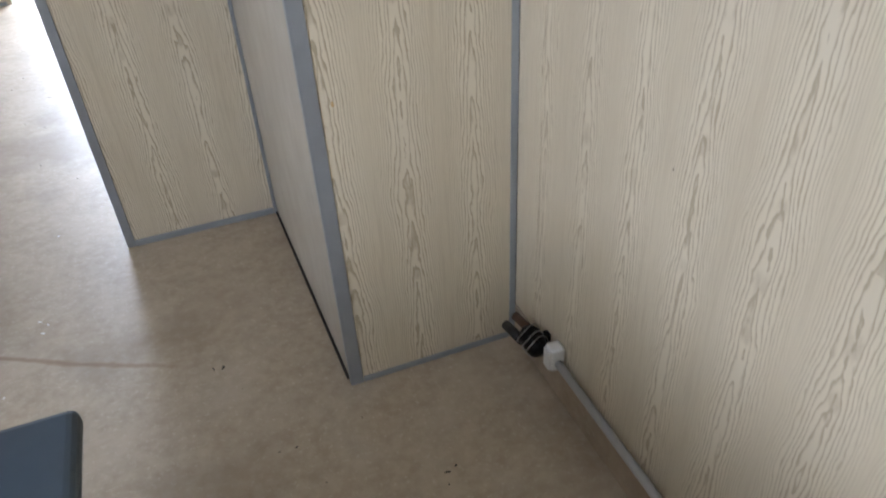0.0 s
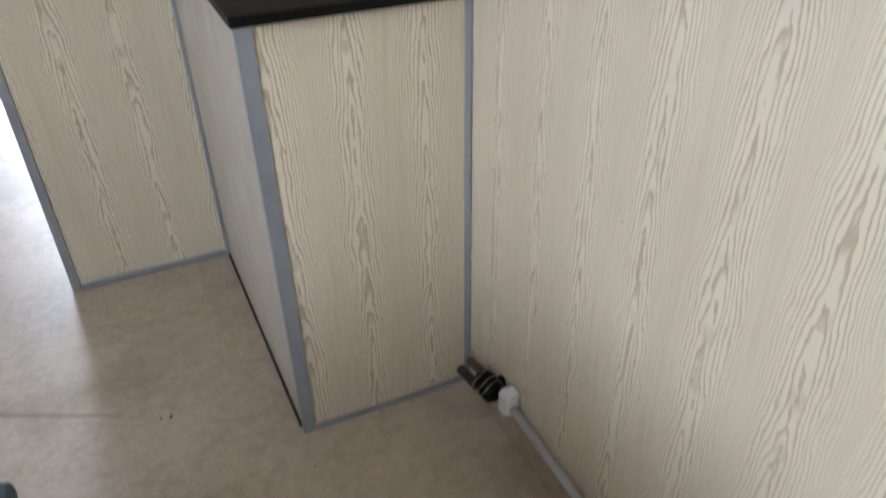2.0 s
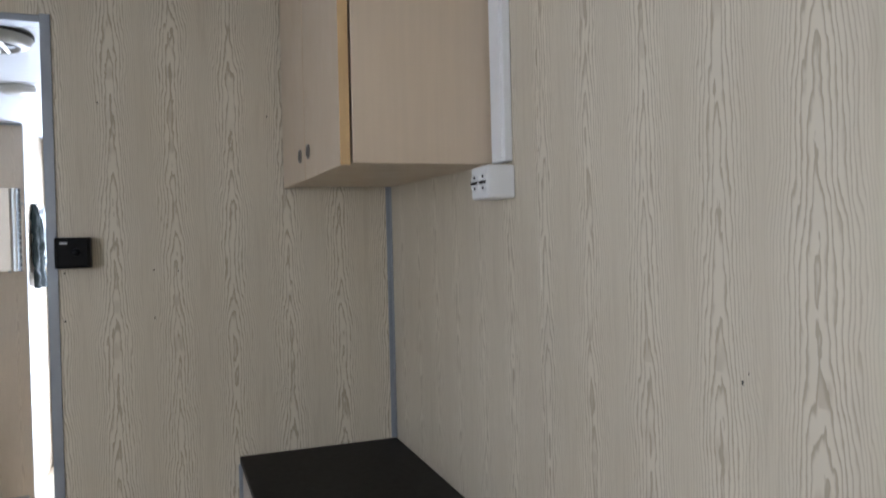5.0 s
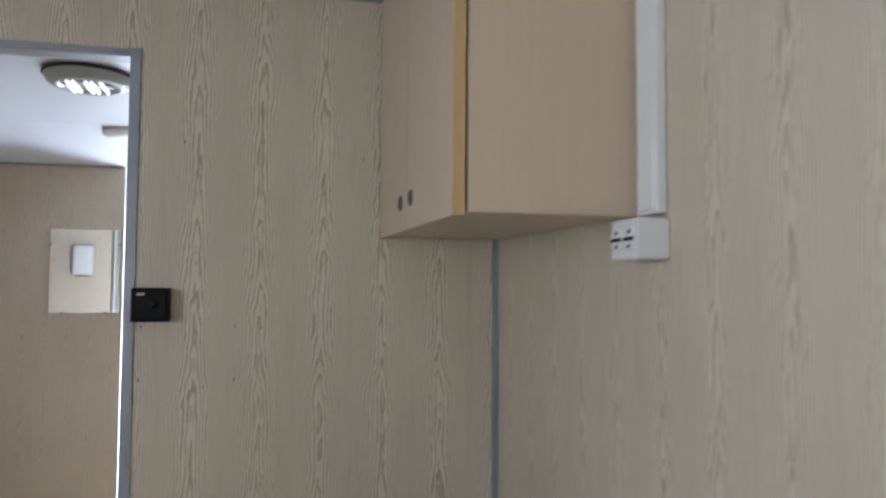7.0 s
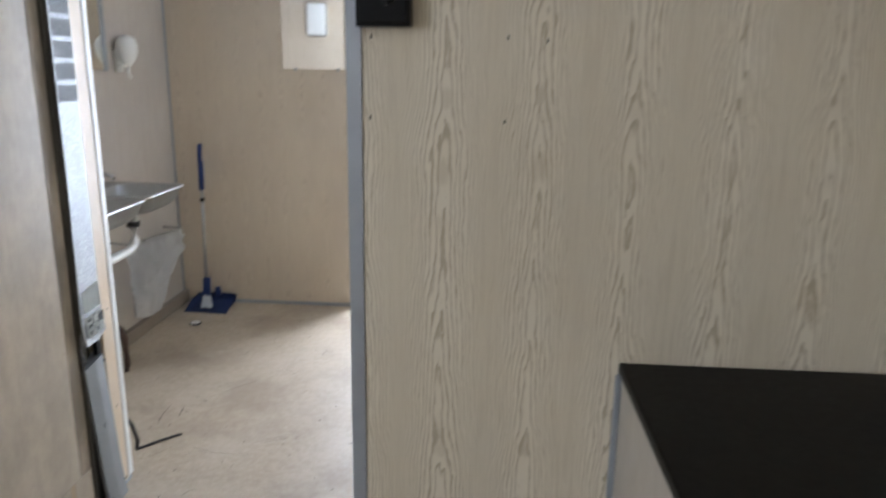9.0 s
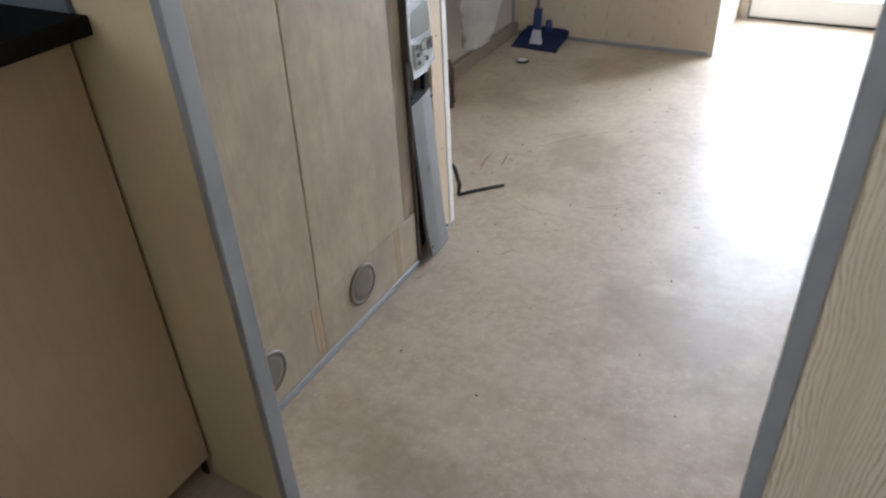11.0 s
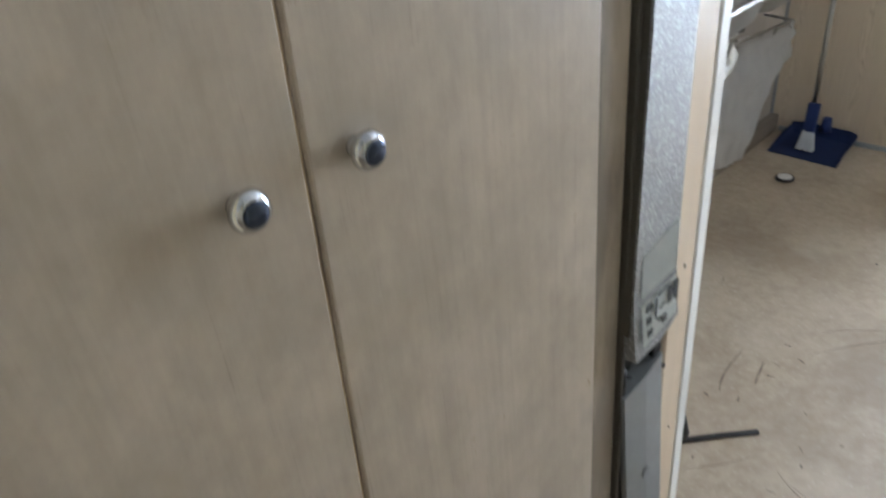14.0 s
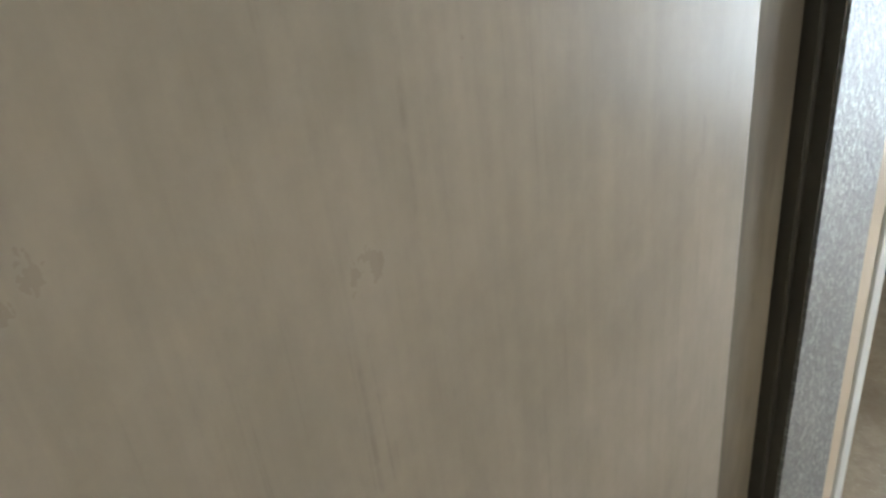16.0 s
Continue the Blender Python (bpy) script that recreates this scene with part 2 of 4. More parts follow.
def metal(name, base, rough, metallic=1.0, bump=0.0, grain=90.0, spangle=0.0):
    n = Nodes(name, rough=rough, metal=metallic)
    a = n.noise(n.stretch(1, 1, 0.7), grain, 3.0)
    b = n.noise(n.pos(), 14.0, 3.0)
    c = n.mix(n.m("MULTIPLY", n.step(b, 0.35, 0.7), 0.3), base, tuple(v * 0.72 for v in base))
    if spangle:
        c = n.mix(n.m("MULTIPLY", n.step(a, 0.52, 0.64), spangle), c, tuple(min(v * 2.6, 0.9) for v in base))
        c = n.mix(n.m("MULTIPLY", n.m("SUBTRACT", 1.0, n.step(a, 0.36, 0.46)), spangle), c, tuple(v * 0.45 for v in base))
    n.colour(c)
    n.rough(n.m("ADD", rough - 0.06, n.m("MULTIPLY", a, 0.14)))
    if bump:
        n.bump(a, bump, 0.0012)
    return n.mat


def plain(name, base, rough=0.5, vary=0.12, scale=30.0, spec=0.5, coat=0.0):
    n = Nodes(name, rough=rough, spec=spec, coat=coat)
    a = n.noise(n.pos(), scale, 4.0)
    b = n.noise(n.pos(), scale * 0.12, 3.0)
    c = n.mix(n.m("MULTIPLY", a, vary * 1.5), base, tuple(v * 0.7 for v in base))
    c = n.mix(n.m("MULTIPLY", n.step(b, 0.45, 0.75), vary), c, tuple(v * 0.6 for v in base))
    n.colour(c)
    n.rough(n.m("ADD", rough - 0.05, n.m("MULTIPLY", a, 0.12)))
    return n.bump(a, 0.05, 0.0005).mat


def shaded_dirty(name, clean, shade_dirt):
    """Veneer edge with shade painted into its colour and ragged runs of hand dirt."""
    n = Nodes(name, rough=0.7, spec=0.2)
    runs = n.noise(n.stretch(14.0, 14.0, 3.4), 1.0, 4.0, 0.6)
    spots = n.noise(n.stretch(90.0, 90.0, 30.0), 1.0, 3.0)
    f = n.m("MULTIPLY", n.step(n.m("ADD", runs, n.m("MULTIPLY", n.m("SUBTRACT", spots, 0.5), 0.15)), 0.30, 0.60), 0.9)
    n.colour(n.mix(f, clean, shade_dirt))
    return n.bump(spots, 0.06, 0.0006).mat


EDGE = shaded_dirty("shaded_dirty_edge", (0.335, 0.277, 0.213), (0.185, 0.154, 0.119))
WASHWALL = laminate("washroom_wall_board", (0.50, 0.455, 0.415), 0.45, 0.35, (0.38, 0.335, 0.29))
OAK = ((0.700, 0.630, 0.498), (0.557, 0.485, 0.360), (0.395, 0.322, 0.220))
BIRCH = ((0.68, 0.585, 0.465), (0.59, 0.495, 0.385), (0.44, 0.350, 0.262))
OAK_X = oak("oak_board_x", "x", *OAK, width=0.1395, origin=0.047, rise=0.16)
OAK_Y = oak("oak_board_y", "y", *OAK, width=0.132, origin=2.046, rise=0.16, contrast=0.92)
OAK_C = oak("oak_board_cupboard", "x", *OAK, width=0.136, origin=0.385, rise=0.43)
BEIGE_X, BEIGE_Y = oak("birch_board_x", "x", *BIRCH, width=0.115, contrast=0.8), oak("birch_board_y", "y", *BIRCH, width=0.115, contrast=0.7)
FLOOR = vinyl()
WARD = veneer("wardrobe_veneer", (0.440, 0.366, 0.286), (0.320, 0.266, 0.203))
CREAM = laminate("cream_laminate", (0.55, 0.51, 0.44), 0.4, 0.25)
CABINET = laminate("beech_laminate", (0.63, 0.505, 0.365), 0.34, 0.06, (0.47, 0.37, 0.255))
BROWN = laminate("tan_laminate", (0.46, 0.355, 0.23), 0.42, 0.3)
STRIP = laminate("yellowed_board", (0.54, 0.455, 0.29), 0.45, 0.25, (0.42, 0.34, 0.20))
SCUFF = plain("scuffed_dirt", (0.20, 0.155, 0.115), 0.6, 0.5, 90.0)
FILLER = laminate("honey_filler", (0.43, 0.325, 0.215), 0.45, 0.3, (0.30, 0.21, 0.12))
PINE = laminate("pine_edge", (0.60, 0.40, 0.19), 0.45, 0.3, (0.40, 0.25, 0.11))
TRIM = metal("grey_profile", (0.34, 0.365, 0.40), 0.37, metallic=0.35)
GALV = metal("galvanised_sheet", (0.30, 0.31, 0.32), 0.52, bump=0.6, grain=330.0, spangle=0.35)
VENT = plain("smoky_vent_plastic", (0.20, 0.175, 0.15), 0.3, 0.3, 40.0)
LENS = plain("grey_lamp_dish", (0.36, 0.355, 0.34), 0.35, 0.15)
KNOB_REFLECTION = metal("dark_blue_reflection", (0.07, 0.09, 0.14), 0.10)
PLINTH = plain("dull_brown_plinth", (0.27, 0.225, 0.18), 0.5, 0.3, 14.0)
GREYPAINT = metal("grey_painted_sheet", (0.23, 0.24, 0.25), 0.45, metallic=0.4)
STEEL = metal("stainless_steel", (0.44, 0.44, 0.43), 0.34)
CHROME = metal("chrome", (0.62, 0.63, 0.65), 0.08)
BLACKTOP = plain("black_worktop", (0.006, 0.0055, 0.005), 0.5, 0.3, 60.0, 0.16)
BLUETOP = plain("slate_tabletop", (0.045, 0.065, 0.09), 0.4, 0.3, 60.0)
SLATE = plain("slate_panel", (0.12, 0.15, 0.17), 0.35, 0.2, 12.0)
BLACK = plain("black_plastic", (0.003, 0.003, 0.0035), 0.4, 0.3, 30.0, 0.16)
# dark brown of small metal parts, also the painted shade of the heater flange
BRONZE = plain("dark_metal_and_shade", (0.070, 0.062, 0.050), 0.6, 0.2)
RUBBER = plain("black_rubber", (0.02, 0.018, 0.017), 0.6, 0.3)
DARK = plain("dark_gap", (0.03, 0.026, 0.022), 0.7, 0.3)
WHITE = plain("white_plastic", (0.78, 0.78, 0.76), 0.35, 0.08)
PAINT = plain("white_paint", (0.76, 0.76, 0.75), 0.5, 0.06, 18.0)
CEILING = plain("ceiling_panel", (0.70, 0.73, 0.78), 0.5, 0.06, 6.0)
GREYPIPE = plain("grey_conduit", (0.50, 0.50, 0.49), 0.45, 0.15)
BLUE = plain("blue_plastic", (0.012, 0.035, 0.16), 0.45, 0.25)
BLUECLOTH = plain("blue_mop_cloth", (0.006, 0.020, 0.085), 0.9, 0.5, 220.0)
GREEN = plain("dark_green_cloth", (0.004, 0.014, 0.012), 0.85, 0.4, 120.0)
PALECLOTH = plain("pale_cloth", (0.62, 0.66, 0.70), 0.85, 0.2, 90.0)
PAPER = plain("worn_label", (0.66, 0.68, 0.64), 0.6, 0.30, 60.0)
INK = plain("label_ink", (0.03, 0.035, 0.035), 0.6, 0.3)
RUST = plain("rusty_pipe", (0.10, 0.055, 0.035), 0.6, 0.4)
COPPER = plain("orange_wire", (0.45, 0.10, 0.03), 0.5, 0.1)
GRASS = plain("outside_ground", (0.16, 0.17, 0.12), 0.9, 0.5, 3.0)
MIRROR = Nodes("mirror_glass", rough=0.03, metal=1.0).colour((0.88, 0.89, 0.87)).mat


def glassy(name, tint, alpha, rough):
    n = Nodes(name, rough=rough)
    n.b.inputs["Transmission Weight"].default_value = alpha
    n.b.inputs["IOR"].default_value = 1.05 if alpha < 1 else 1.45
    w = n.noise(n.pos(), 30.0, 3.0)
    n.colour(n.mix(w, tint, tuple(v * 0.85 for v in tint)))
    return n.mat


GLASS = glassy("window_glass", (0.95, 0.97, 0.97), 1.0, 0.0)
FILM = glassy("clear_plastic_film", (0.78, 0.79, 0.81), 0.78, 0.30)
glow = Nodes("lamp_diffuser", rough=0.2).colour((0.9, 0.9, 0.9))
glow.b.inputs["Emission Color"].default_value = (1.0, 1.0, 1.0, 1.0)
glow.b.inputs["Emission Strength"].default_value = 1.2
GLOW = glow.mat


# ---- mesh helpers ----
def link(name, bm, mat, parent=None, label="", smooth=False):
    bmesh.ops.recalc_face_normals(bm, faces=bm.faces)
    me = bpy.data.meshes.new(name)
    for f in bm.faces:
        f.smooth = smooth
    bm.to_mesh(me)
    bm.free()
    me.materials.append(mat)
    ob = new(name, me)
    if parent is not None:
        ob.parent = parent
    return tagged(ob, label)


def part(name, bm, material, parent, label="", smooth=False):
    return link(name, bm, material, parent, label, smooth)


def base(name, label, category, x=0.0, y=0.0, z=0.0, group="", kind=""):
    """The empty at a thing's foot; its parts are built in world places."""
    ob = new(name)
    ob.empty_display_size = 0.05
    ob["foot"] = (x, y, z)
    return tagged(ob, label, category, group, kind)


def box(x0, x1, y0, y1, z0, z1, bevel=0.0, seg=2, bm=None):
    bm = bm or bmesh.new()
    r = bmesh.ops.create_cube(bm, size=1.0, matrix=Matrix.Translation(((x0 + x1) / 2, (y0 + y1) / 2, (z0 + z1) / 2)) @ Matrix.Diagonal((x1 - x0, y1 - y0, z1 - z0, 1)))
    if bevel:
        es = {e for v in r["verts"] for e in v.link_edges}
        bmesh.ops.bevel(bm, geom=list(es), offset=bevel, segments=seg, affect="EDGES", profile=0.5)
    return bm


def tube(points, radius, bm=None, n=14, cap=True):
    """A round bar swept along points."""
    bm = bm or bmesh.new()
    pts = [Vector(p) for p in points]
    rings = []
    for i, p in enumerate(pts):
        d = (pts[min(i + 1, len(pts) - 1)] - pts[max(i - 1, 0)]).normalized()
        q = d.to_track_quat("Z", "Y")
        r = radius[i] if isinstance(radius, (list, tuple)) else radius
        rings.append([bm.verts.new(p + q @ Vector((r * math.cos(a), r * math.sin(a), 0))) for a in (2 * math.pi * k / n for k in range(n))])
    for a, b in zip(rings, rings[1:]):
        for k in range(n):
            bm.faces.new((a[k], a[(k + 1) % n], b[(k + 1) % n], b[k]))
    if cap:
        bm.faces.new(rings[0][::-1])
        bm.faces.new(rings[-1])
    return bm


def lathe(profile, m, n=28, bm=None):
    """Turns (radius, height) pairs round the local z axis of m."""
    bm = bm or bmesh.new()
    rings = [[bm.verts.new(m @ Vector((max(r, 1e-4) * math.cos(a), max(r, 1e-4) * math.sin(a), h))) for a in (2 * math.pi * k / n for k in range(n))] for r, h in profile]
    for a, b in zip(rings, rings[1:]):
        for k in range(n):
            bm.faces.new((a[k], a[(k + 1) % n], b[(k + 1) % n], b[k]))
    bm.faces.new(rings[0][::-1])
    bm.faces.new(rings[-1])
    return bm


def arc(p, q, sag, n=8):
    p, q, s = Vector(p), Vector(q), Vector(sag)
    return [p.lerp(q, i / n) + s * math.sin(math.pi * i / n) for i in range(n + 1)]


def sheet(f, nu, nv, thick=0.0):
    """A grid skin f(u, v) with u, v in 0..1, thickened along its normal."""
    bm = bmesh.new()
    g = [[bm.verts.new(f(i / nu, j / nv)) for j in range(nv + 1)] for i in range(nu + 1)]
    for i in range(nu):
        for j in range(nv):
            bm.faces.new((g[i][j], g[i + 1][j], g[i + 1][j + 1], g[i][j + 1]))
    if thick:
        bmesh.ops.recalc_face_normals(bm, faces=bm.faces)
        bmesh.ops.solidify(bm, geom=bm.faces[:], thickness=thick)
    return bm


# ---- the setting ----
X0, X1 = -1.66, 0.75          # inner faces of the long walls
YS, YP, YF, YN = 0.45, 3.20, 6.02, 6.70   # south wall, partition, washroom end wall, entrance wall
TOP = 2.175


def structure(name, bm, mat, label, category="wall"):
    return tagged(link(name, bm, mat), label, category, kind="structure")


structure("ground", box(-400, 400, -400, 400, -0.5, -0.42), GRASS, "flat open ground around the site cabin", "ground")
structure("roof", box(X0 - 0.10, X1 + 0.10, YS - 0.09, YN + 0.15, TOP + 0.052, TOP + 0.16, 0.02, 2), GREYPAINT, "flat grey sheet-metal cabin roof", "roof")
structure("floor", box(X0, X1, YS, YN + 0.06, -0.05, 0.0), FLOOR, "worn beige mottled vinyl sheet floor with scuffs", "floor")
ceil = box(X0, X1, YS, YN + 0.06, TOP + 0.006, TOP + 0.05)
for y0, y1 in ((YS, 1.6), (1.604, 3.196), (3.256, 4.84), (4.844, YN)):
    box(X0 + 0.002, X1 - 0.002, y0, y1, TOP, TOP + 0.004, bm=ceil)
structure("ceiling", ceil, CEILING, "white painted panel ceiling with thin seams", "ceiling")

# long wall on the east side: backing and boards
east = structure("wall_east", box(X1 + 0.012, X1 + 0.07, YS - 0.06, YN + 0.12, -0.1, TOP + 0.05), CREAM, "cabin wall clad in pale oak-print boards")
for y0, y1 in ((YS, 1.126), (1.128, 2.3255), (2.3275, 3.235), (3.237, 4.45), (5.45, 6.70)):
    part("panel", box(X1, X1 + 0.011, y0, y1, 0.0, TOP, 0.0008, 1), OAK_Y, east)
for z0, z1 in ((0.0, 1.05), (1.95, TOP)):
    part("panel", box(X1, X1 + 0.011, 4.452, 5.448, z0, z1, 0.0008, 1), OAK_Y, east)
west = structure("wall_west", box(X0 - 0.07, X0, YS - 0.06, 0.50, -0.1, TOP + 0.05), BEIGE_Y, "cabin wall clad in pale beige boards with a window opening")
for y0, y1, z0, z1 in ((0.50, 1.40, -0.1, 1.0), (0.50, 1.40, 2.0, TOP + 0.05), (1.40, 4.10, -0.1, TOP + 0.05)):
    part("panel", box(X0 - 0.07, X0, y0, y1, z0, z1), BEIGE_Y, west)
part("panel", box(X0 - 0.07, X0, 4.10, YN + 0.12, -0.1, TOP + 0.05), WASHWALL, west, "greyish plain board behind the sinks")
structure("wall_south", box(X0, X1 + 0.012, YS - 0.06, YS, -0.1, TOP + 0.05), OAK_X, "end wall clad in pale oak-print boards")

# partition with the doorway
part_e = structure("partition_east", box(-0.079, X1, YP, YP + 0.05, 0.0, TOP), OAK_X, "partition wall of pale oak-print board with small screw holes")
structure("partition_lintel", box(-0.862, -0.079, YP, YP + 0.05, 2.0, TOP), OAK_X, "board above the doorway in pale oak print")
structure("partition_west", box(X0, -0.862, 3.128, 3.156, 0.0, TOP), STRIP, "narrow yellowed partition board beside the doorway")


def screw_hole(x, z, lean):
    m = Matrix.Translation((x, YP - 0.0008, z)) @ Matrix.Rotation(radians(90), 4, "X") @ Matrix.Diagonal((0.7, 1.5, 1, 1)) @ Matrix.Rotation(lean, 4, "Z")
    part("screw_hole", lathe([(0.0022, -0.0015), (0.0022, 0.0010), (0.0012, 0.0014)], m, 8), DARK, part_e, "small dark screw hole")


for x, z, a in ((0.136, 1.391, 0.3), (0.192, 1.387, 0.1), (0.135, 1.272, 0.5), (-0.062, 1.39, 0.2), (-0.064, 1.275, 0.0), (0.42, 1.78, 0.2), (0.02, 1.80, 0.4)):
    screw_hole(x, z, a)

# washroom partitions
structure("partition_washroom_south", box(X0, -1.067, 4.083, 4.186, 0.0, TOP), BEIGE_X, "stub partition clad in beige board beside the heater")
structure("partition_washroom_north", box(X0, -0.637, YF, YF + 0.05, 0.0, TOP), BEIGE_X, "beige board partition at the end of the washroom")
structure("entrance_side_wall", box(-0.687, -0.637, YF + 0.05, YN, 0.0, TOP), BEIGE_Y, "short side wall of the entrance in pale board")
DX0, DX1, DZ1 = -0.60, 0.12, 2.02
nw = structure("wall_north", box(X0, DX0, YN, YN + 0.06, -0.1, TOP + 0.05), BEIGE_X, "entrance wall of pale board around the glazed door")
part("panel", box(DX1, X1 + 0.012, YN, YN + 0.06, -0.1, TOP + 0.05), BEIGE_X, nw)
part("panel", box(DX0, DX1, YN, YN + 0.06, DZ1, TOP + 0.05), BEIGE_X, nw)


def window(name, c, a0, a1, z0, z1, label):
    """A fixed window in a wall across the x axis at c."""
    def piece(p0, p1, q0, q1, half, bevel=0.0, bm=None):
        return box(c - half, c + half, p0, p1, q0, q1, bevel, bm=bm)
    w = base(name, label, "window", kind="structure")
    t = 0.05
    f = piece(a0, a1, z0, z0 + t, 0.03, 0.004)
    piece(a0, a1, z1 - t, z1, 0.03, 0.004, f)
    piece(a0, a0 + t, z0 + t, z1 - t, 0.03, 0.004, f)
    piece(a1 - t, a1, z0 + t, z1 - t, 0.03, 0.004, f)
    part("window_frame", f, WHITE, w)
    g = part("pane", piece(a0 + t, a1 - t, z0 + t, z1 - t, 0.004), GLASS, w)
    g.visible_shadow = False
    return w


window("window_1", X0 - 0.025, 0.50, 1.40, 1.0, 2.0, "white framed fixed window in the cabin wall")
window("window_2", X1 + 0.045, 4.452, 5.448, 1.05, 1.95, "white framed fixed window in the washroom wall")


# ---- grey profiles ----
def trim(name, bm, label="grey painted metal edge profile", mat=TRIM):
    return tagged(link(name, bm, mat), label, "trim", kind="structure")


trim("door_casing_east", box(-0.098, -0.0795, YP - 0.004, YP + 0.053, 0.0, 2.0, 0.002, 1))
fl = box(-0.0985, -0.0755, YP - 0.0045, YP - 0.0005, 0.0, 2.004, 0.001, 1)
trim("door_casing_east_lip", fl)
trim("door_casing_head", box(-0.845, -0.098, YP - 0.004, YP + 0.053, 1.984, 2.001, 0.002, 1))
trim("door_casing_west", box(-0.862, -0.845, 3.124, 3.1590, 0.0, 2.02, 0.002, 1))
trim("baseboard", box(-0.075, 0.323, YP - 0.007, YP - 0.0005, 0.0, 0.020, 0.002, 1), "low grey metal skirting profile")
cor = box(0.735, 0.7495, YP - 0.003, YP - 0.0005, 0.903, TOP, 0.0008, 1)
box(0.7465, 0.7495, YP - 0.010, YP - 0.003, 0.903, TOP, 0.0008, 1, bm=cor)
trim("corner_profile", cor)
# thin strip in the floor's material over the wall foot, up to the conduit
trim("floor_toned_strip", box(X1 - 0.004, X1 - 0.0004, YS + 0.002, 2.414, 0.0005, 0.098, 0.001, 1), "brown floor-coloured strip along the wall foot", FLOOR)
trim("ceiling_profile", box(-1.65, 0.735, YP - 0.016, YP - 0.0005, TOP - 0.016, TOP - 0.0005, 0.002, 1))
trim("ceiling_profile_far", box(X0, -0.64, YF - 0.012, YF - 0.0005, TOP - 0.012, TOP - 0.0005, 0.002, 1))
trim("ceiling_cove", box(X0 + 0.0005, X0 + 0.030, 4.19, YF - 0.014, TOP - 0.045, TOP - 0.0005, 0.010, 3), "white cove strip under the ceiling", WHITE)
trim("washroom_corner_profile", box(X0 + 0.001, X0 + 0.010, YF - 0.010, YF - 0.001, 0.06, TOP - 0.014, 0.002, 1))
trim("washroom_skirting", box(X0 + 0.0005, X0 + 0.035, 4.20, YF - 0.002, 0.0, 0.065, 0.006, 2), "dull brown plinth along the washroom wall", PLINTH)
trim("far_skirting", box(X0 + 0.04, -0.66, YF - 0.008, YF - 0.0005, 0.0, 0.018, 0.002, 1))
trim("entrance_corner_profile", box(-0.6368, -0.632, YF - 0.004, YF + 0.03, 0.0, TOP - 0.014, 0.001, 1), "white corner profile", WHITE)


# ---- the low cupboard in the corner ----
def slant(bm):
    """The open side runs a little towards the room at the back."""
    for v in bm.verts:
        if v.co.x < 0.45:
            v.co.x -= 0.018 * (v.co.y - 2.42) / 0.78
    return bm


cup = base("low_cupboard", "boxed-in low cupboard of oak-print board with grey metal edges", "cupboard", 0.54, 2.8, 0)
part("front_panel", box(0.358, 0.748, 2.420, 2.436, 0.0, 0.882), OAK_C, cup)
part("side_panel", slant(box(0.352, 0.358, 2.424, 3.198, 0.004, 0.882)), CREAM, cup, "plain cream side board")
part("corner_profile", box(0.3505, 0.3775, 2.4165, 2.4195, 0.0, 0.882, 0.001, 1), TRIM, cup, "grey metal corner profile")
part("corner_profile_side", box(0.349, 0.3515, 2.4165, 2.432, 0.0, 0.882, 0.001, 1), TRIM, cup)
part("base_profile", box(0.3785, 0.7335, 2.4165, 2.4195, 0.0, 0.016, 0.001, 1), TRIM, cup)
part("wall_profile", box(0.734, 0.7485, 2.4165, 2.4195, 0.0, 0.882, 0.001, 1), TRIM, cup)
part("wall_gap", box(0.7485, 0.7497, 2.418, 2.430, 0.0, 0.882), DARK, cup)
part("back_profile", box(0.324, 0.3335, 3.190, 3.1985, 0.0, 0.882, 0.001, 1), TRIM, cup)
part("floor_seal", slant(box(0.3455, 0.3515, 2.44, 3.19, 0.0, 0.006)), DARK, cup)
slab = box(0.341, 0.7495, 2.389, 3.1985, 0.884, 0.902)
for v in slab.verts:
    if v.co.x < 0.5 and v.co.y > 3.0:
        v.co.x = 0.328
bmesh.ops.bevel(slab, geom=slab.edges[:], offset=0.0025, segments=2, affect="EDGES", profile=0.5)
tagged(link("worktop", slab, BLACKTOP), "matt black laminate worktop on the low cupboard", "worktop")


# ---- wall cabinet ----
wc = base("wall_cabinet", "beech-laminate wall cabinet with two doors and ring pulls", "cabinet", 0.6, 2.84, 1.595)
part("body", box(0.480, 0.7485, 2.490, 3.190, 1.597, 2.160, 0.001, 1), CABINET, wc)
for y0, y1, ky in ((2.490, 2.848, 2.80), (2.851, 3.188, 2.905)):
    d = part("door", box(0.4575, 0.4755, y0, y1, 1.592, 2.157, 0.0015, 1), CABINET, wc)
    part("edge_band", box(0.4578, 0.4752, y0 - 0.0012, y0 - 0.0002, 1.593, 2.156), PINE, d, "honey pine edge band")
    m = Matrix.Translation((0.4575, ky, 1.648)) @ Matrix.Rotation(radians(-90), 4, "Y")
    part("ring_pull", lathe([(0.0112, 0.0005), (0.0116, 0.003), (0.0132, 0.0042), (0.015, 0.003), (0.015, -0.0005)], m, 24), VENT, d, "small dark ring pull", True)
    part("pull_cup", lathe([(0.0110, -0.0004), (0.0110, 0.0018), (0.006, 0.0012), (0.0055, 0.0004)], m, 20), STEEL, d, "pale steel cup inside the ring")
    part("finger_bar", box(0.4535, 0.4565, ky - 0.0015, ky + 0.0015, 1.639, 1.657), BRONZE, d, "thin dark bar across the cup")
wc.matrix_world = Matrix.Translation((0, 3.196, 1.597)) @ Matrix.Rotation(radians(0.95), 4, "X") @ Matrix.Translation((0, -3.196, -1.597))
